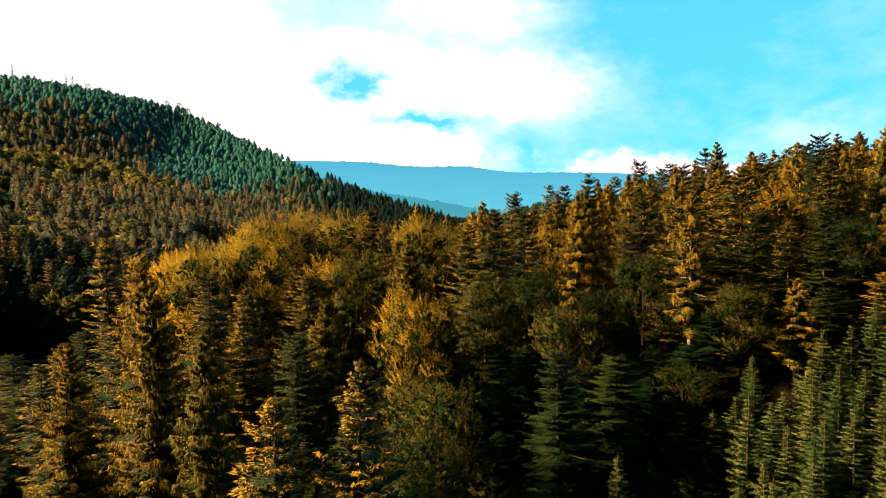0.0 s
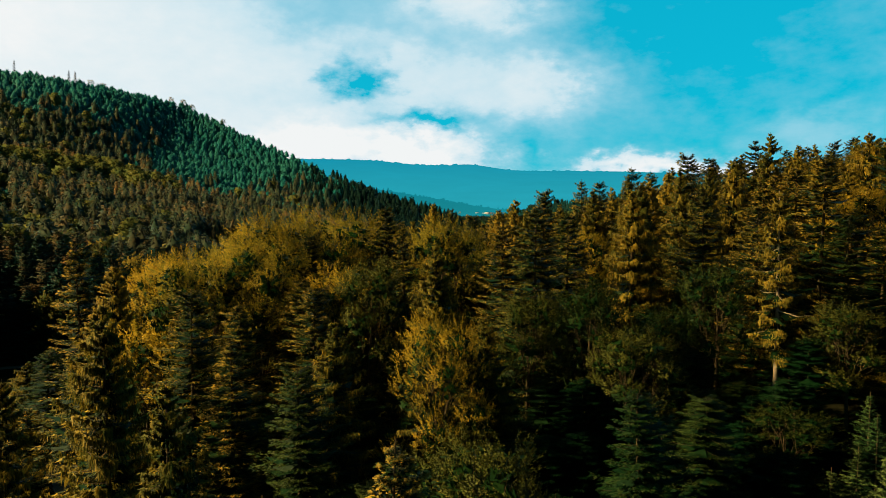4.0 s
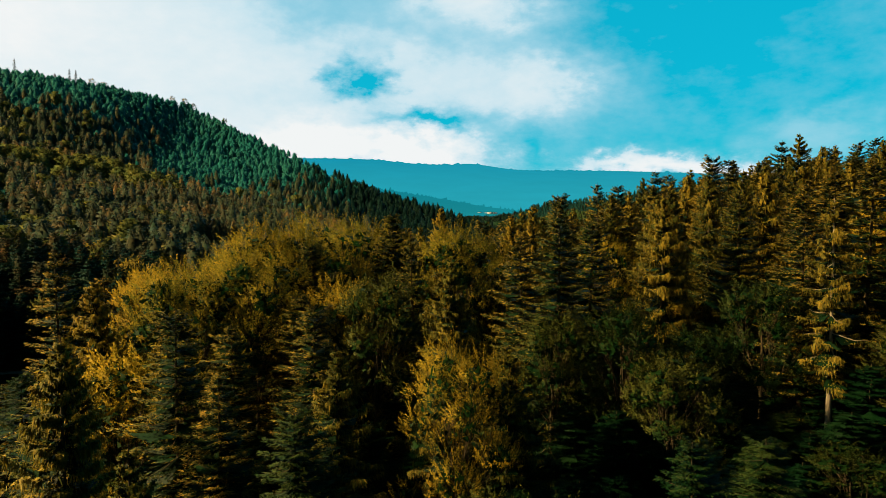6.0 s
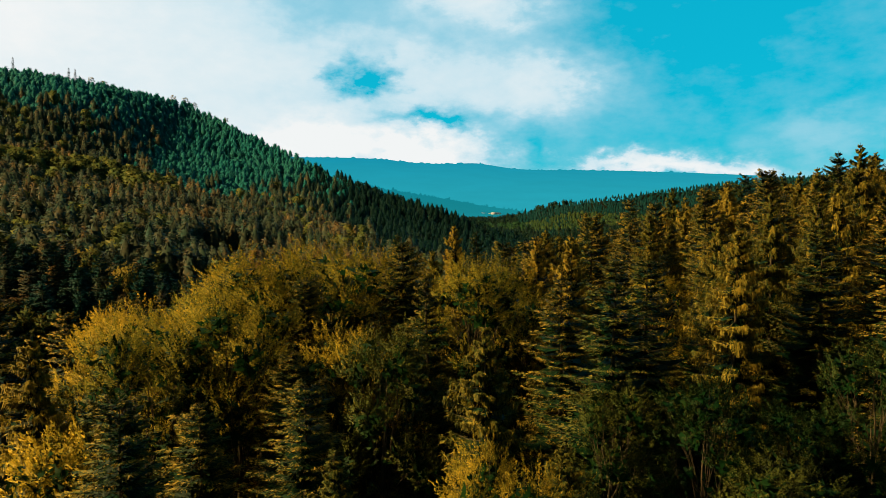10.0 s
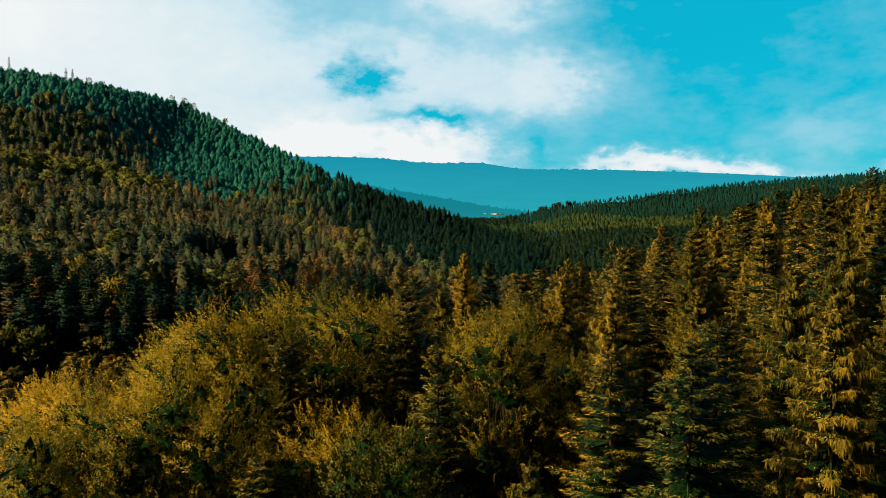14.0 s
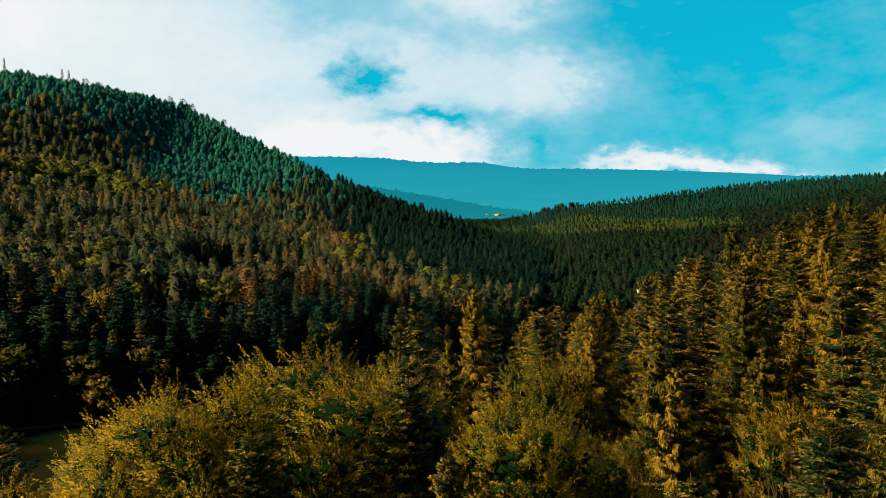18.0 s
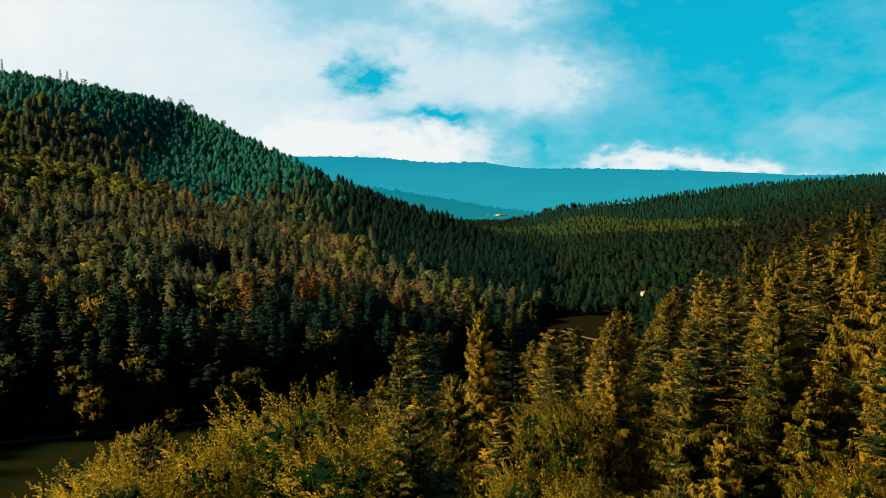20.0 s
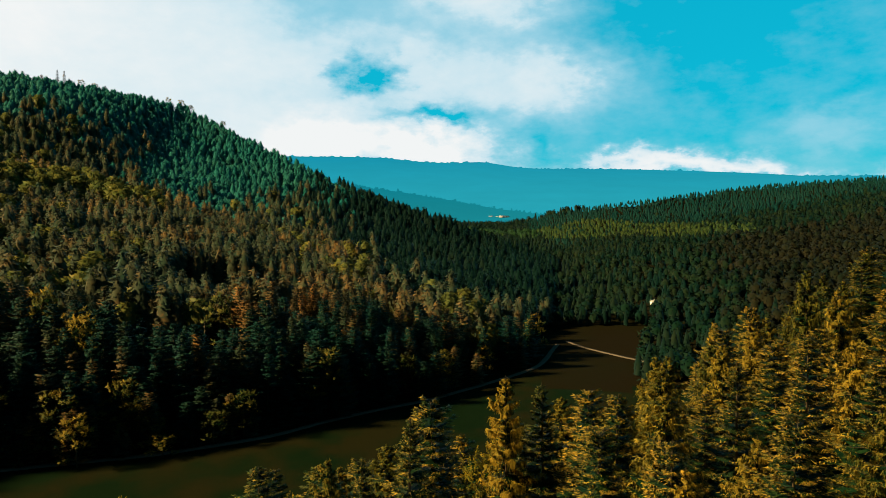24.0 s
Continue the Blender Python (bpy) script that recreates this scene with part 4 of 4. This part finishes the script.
shoulder = (x > 150 + 0.25 * (y - 400) + rg.normal(size=len(x)) * 14) & (y < 640 + rg.normal(size=len(x)) * 25) & ~band
lower = ~band & ~above & ~shoulder
round_ = (rg.uniform(0, 1, len(x)) < 0.5) & lower
spiky = lower & ~round_
# the crest wood is coloured as if seen through haze
wood("ridge_spruce_wood", "woods along the crest of the opposite hill, hazed blue green in their colour", x[above], y[above], hs[above], M_RIDGE, "conifer", rg, 14, (0.36, 0.52))
# shoulder and lower woods hold their shade in the leaf colour
wood("shoulder_wood", "brown woods on the near shoulder of the opposite hill, shade put into their colour", x[shoulder], y[shoulder], hs[shoulder] * 1.1, M_SHOULDER, "leaf", rg, 36, (0.36, 0.50))
wood("opposite_spruce_wood", "spruces over the opposite hillside, cloud shade put into their dark colour", x[spiky], y[spiky], hs[spiky] * rg.uniform(0.8, 1.25, spiky.sum()), M_OPPOSITE, "conifer", rg, 26, (0.34, 0.48))
wood("opposite_broadleaf_wood", "broadleaf trees over the opposite hillside, cloud shade put into their dull green", x[round_], y[round_], hs[round_], M_VALLEY_LEAF, "leaf", rg, 34, (0.40, 0.56))
wood("opposite_larch_wood", "yellow green trees on the opposite hillside, sunlight put into their colour", x[band], y[band], hs[band], M_LIT_BAND, "leaf", rg, 30, (0.30, 0.42))

# lone trees on the bare crest, and a dead stem at the glade
for x0, y0, h0, slim in ((-494, 767, 19, 0.6), (-478, 782, 10, 0.8), (-465, 794, 9, 0.8), (-454, 805, 17, 0.75), (-449, 810, 17, 0.75), (-438, 824, 12, 1.1), (-430, 838, 11, 1.1),
                         (-378, 915, 13, 1.0), (-368, 930, 14, 1.1), (-352, 922, 12, 1.0), (-300, 892, 11, 1.0)):
    plant(HILL_FIRS if slim < 1 else HILL_BEECH, x0, y0, height=h0, wide=slim, label="lone tree on the skyline of the hill")


def dead_stem(x0, y0, h):
    tree = tagged(new("dead_tree"), "bare pale dead trunk standing in a glade", "dead tree")
    tree.matrix_basis = pose(x0, y0, gz(x0, y0), 0.8, -0.6, 40)
    stubs = branches(np.random.default_rng(9), h, h * 0.5, h * 0.97, 7, 2, 0.8, 0.8, 0.1, 0.1)
    part("trunk", trunk_mesh("dead_trunk", h, 0.22, M_PALE, 77, 8, 0.3), tree)
    for k in range(14):
        one = [q[k:k + 1] for q in stubs]
        part("branch", solid_of("dead_branch", *limb_shape(one), M_PALE), tree)


dead_stem(-100, 304, 18)
dead_stem(-116, 300, 15)


def house(x0, y0, z0, w, d, h, turn):
    """A small rendered house with a gable roof, eaves, chimney, door and windows."""
    home = tagged(new("house"), "small white house with a grey slate gable roof", "house", "houses in the valley")
    home.matrix_basis = pose(x0, y0, z0, 0, 0, turn)

    def box(name, x, y, z, sx, sy, sz, mat, under=home):
        bm = bmesh.new()
        bmesh.ops.create_cube(bm, size=1, matrix=Matrix.Translation((x, y, z)) @ Matrix.Diagonal((sx, sy, sz, 1)))
        me = bpy.data.meshes.new(name)
        bm.to_mesh(me)
        bm.free()
        me.materials.append(mat)
        return part(name, me, under)

    v = [(sx * w / 2, sy * d / 2, z) for z in (0, h) for sx, sy in ((-1, -1), (1, -1), (1, 1), (-1, 1))] + [(-w / 2, 0, h + d * 0.42), (w / 2, 0, h + d * 0.42)]
    f = [(0, 1, 5, 4), (2, 3, 7, 6), (3, 0, 4, 7), (1, 2, 6, 5), (4, 7, 8, 8), (6, 5, 9, 9), (0, 3, 2, 1)]
    walls = solid_of("house_wall", v, f, M_WALL)
    walls.polygons.foreach_set("use_smooth", np.full(len(walls.polygons), False))
    part("wall", walls, home)
    for sgn in (-1, 1):
        p, q = (d / 2 + 0.5) * sgn, h - 0.42 * 0.5
        v = [(-w / 2 - 0.5, p, q), (w / 2 + 0.5, p, q), (w / 2 + 0.5, 0, h + d * 0.42 + 0.05), (-w / 2 - 0.5, 0, h + d * 0.42 + 0.05)]
        v += [(a, b, c + 0.22) for a, b, c in v]
        part("roof", solid_of("house_roof", v, [(0, 1, 2, 3), (4, 5, 6, 7), (0, 1, 5, 4), (1, 2, 6, 5), (2, 3, 7, 6), (3, 0, 4, 7)], M_ROOF), home)
    box("chimney", w * 0.2, d * 0.1, h + d * 0.42, 0.6, 0.6, 1.6, M_ROOF)
    for k in range(3):
        box("window", -w * 0.3 + k * w * 0.3, -d / 2, h * 0.55, w * 0.13, 0.12, h * 0.35, M_GLASS)
    box("door", w * 0.42, -d / 2, h * 0.36, w * 0.1, 0.14, h * 0.7, M_ROOF)


for x0, y0, w, turn in ((60, 1430, 9, 10), (66, 1446, 8, -20), (74, 1436, 7, 30), (82, 1428, 11, 5), (89, 1440, 10, -12), (95, 1452, 8, 24)):
    house(x0, y0, 51.5, w, w * 0.75, 6.0, turn)
house(114, 484, gz(114, 484) - 0.2, 3.4, 2.8, 2.0, 15)

# trees and bushes beside the road
beside = random.Random(4)
ROADSIDE = [(-180, 200), (-150, 226), (-125, 236), (-106, 242), (-87, 249), (-62, 264), (-40, 286), (-17, 303), (10, 332), (28, 362)]
for k in range(46):
    s = beside.random()
    x0, y0 = -135 + 95 * s, 232 + 62 * s * s
    plant(HILL_BEECH if beside.random() < 0.75 else HILL_FIRS, x0 + beside.uniform(-4, 4), y0 + beside.choice((7, 9, 12, 15)) + beside.uniform(-5, 4),
          height=beside.uniform(6, 15), wide=1.15)
for k in range(95):
    s = beside.random()
    i0 = int(s * 9)
    (ax, ay), (bx, by) = ROADSIDE[i0], ROADSIDE[i0 + 1]
    q = s * 9 - i0
    plant(VALLEY_FIRS if beside.random() < 0.6 else HILL_FIRS if beside.random() < 0.6 else HILL_BEECH, ax + (bx - ax) * q + beside.uniform(-4, 1), ay + (by - ay) * q + beside.uniform(4, 15), height=beside.uniform(12, 24), wide=1.2,
          label="tall dark tree between the road and the hill")
# the valley beyond the meadow
x, y = scatter(-120, 170, 330, 1200, 7.5)
d1, _ = to_line(x, y, LEFT_FOOT)
keep = ~inside(x, y, LEFT_FOOT + LEFT_CREST[::-1]) & ~inside(x, y, RIGHT_FOOT + RIGHT_CREST[::-1]) & ((y > 424 + 0.1 * x) | (x > 64 + 0.39 * (y - 342))) & (x > np.where(y > 600, -110, 0.12 * y - 20))
keep &= np.hypot(x - 112, y - 473) > 14
x, y = x[keep], y[keep]
pale = rg.uniform(0, 1, len(x)) < 0.5
bl, _ = to_line(x, y, [(10, 1000, 0), (60, 960, 0), (124, 891, 0)])
# the same lit colouring goes on across the valley
lit_belt = bl < 30
wood("valley_larch_wood", "yellow green trees beyond the dark valley, sunlight put into their colour", x[lit_belt], y[lit_belt], rg.uniform(8, 13, lit_belt.sum()), M_LIT_BAND, "leaf", rg, 30, (0.30, 0.42))
x, y, pale = x[~lit_belt], y[~lit_belt], pale[~lit_belt]
wood("valley_wood", "dark conifers filling the valley bottom", x[~pale], y[~pale], rg.uniform(9, 15, (~pale).sum()), M_OPPOSITE, "conifer", rg, 22, (0.26, 0.36))
wood("valley_broadleaf_wood", "brown and green broadleaf trees in the valley bottom", x[pale], y[pale], rg.uniform(7, 12, pale.sum()), M_VALLEY_LEAF, "leaf", rg, 44, (0.36, 0.50))
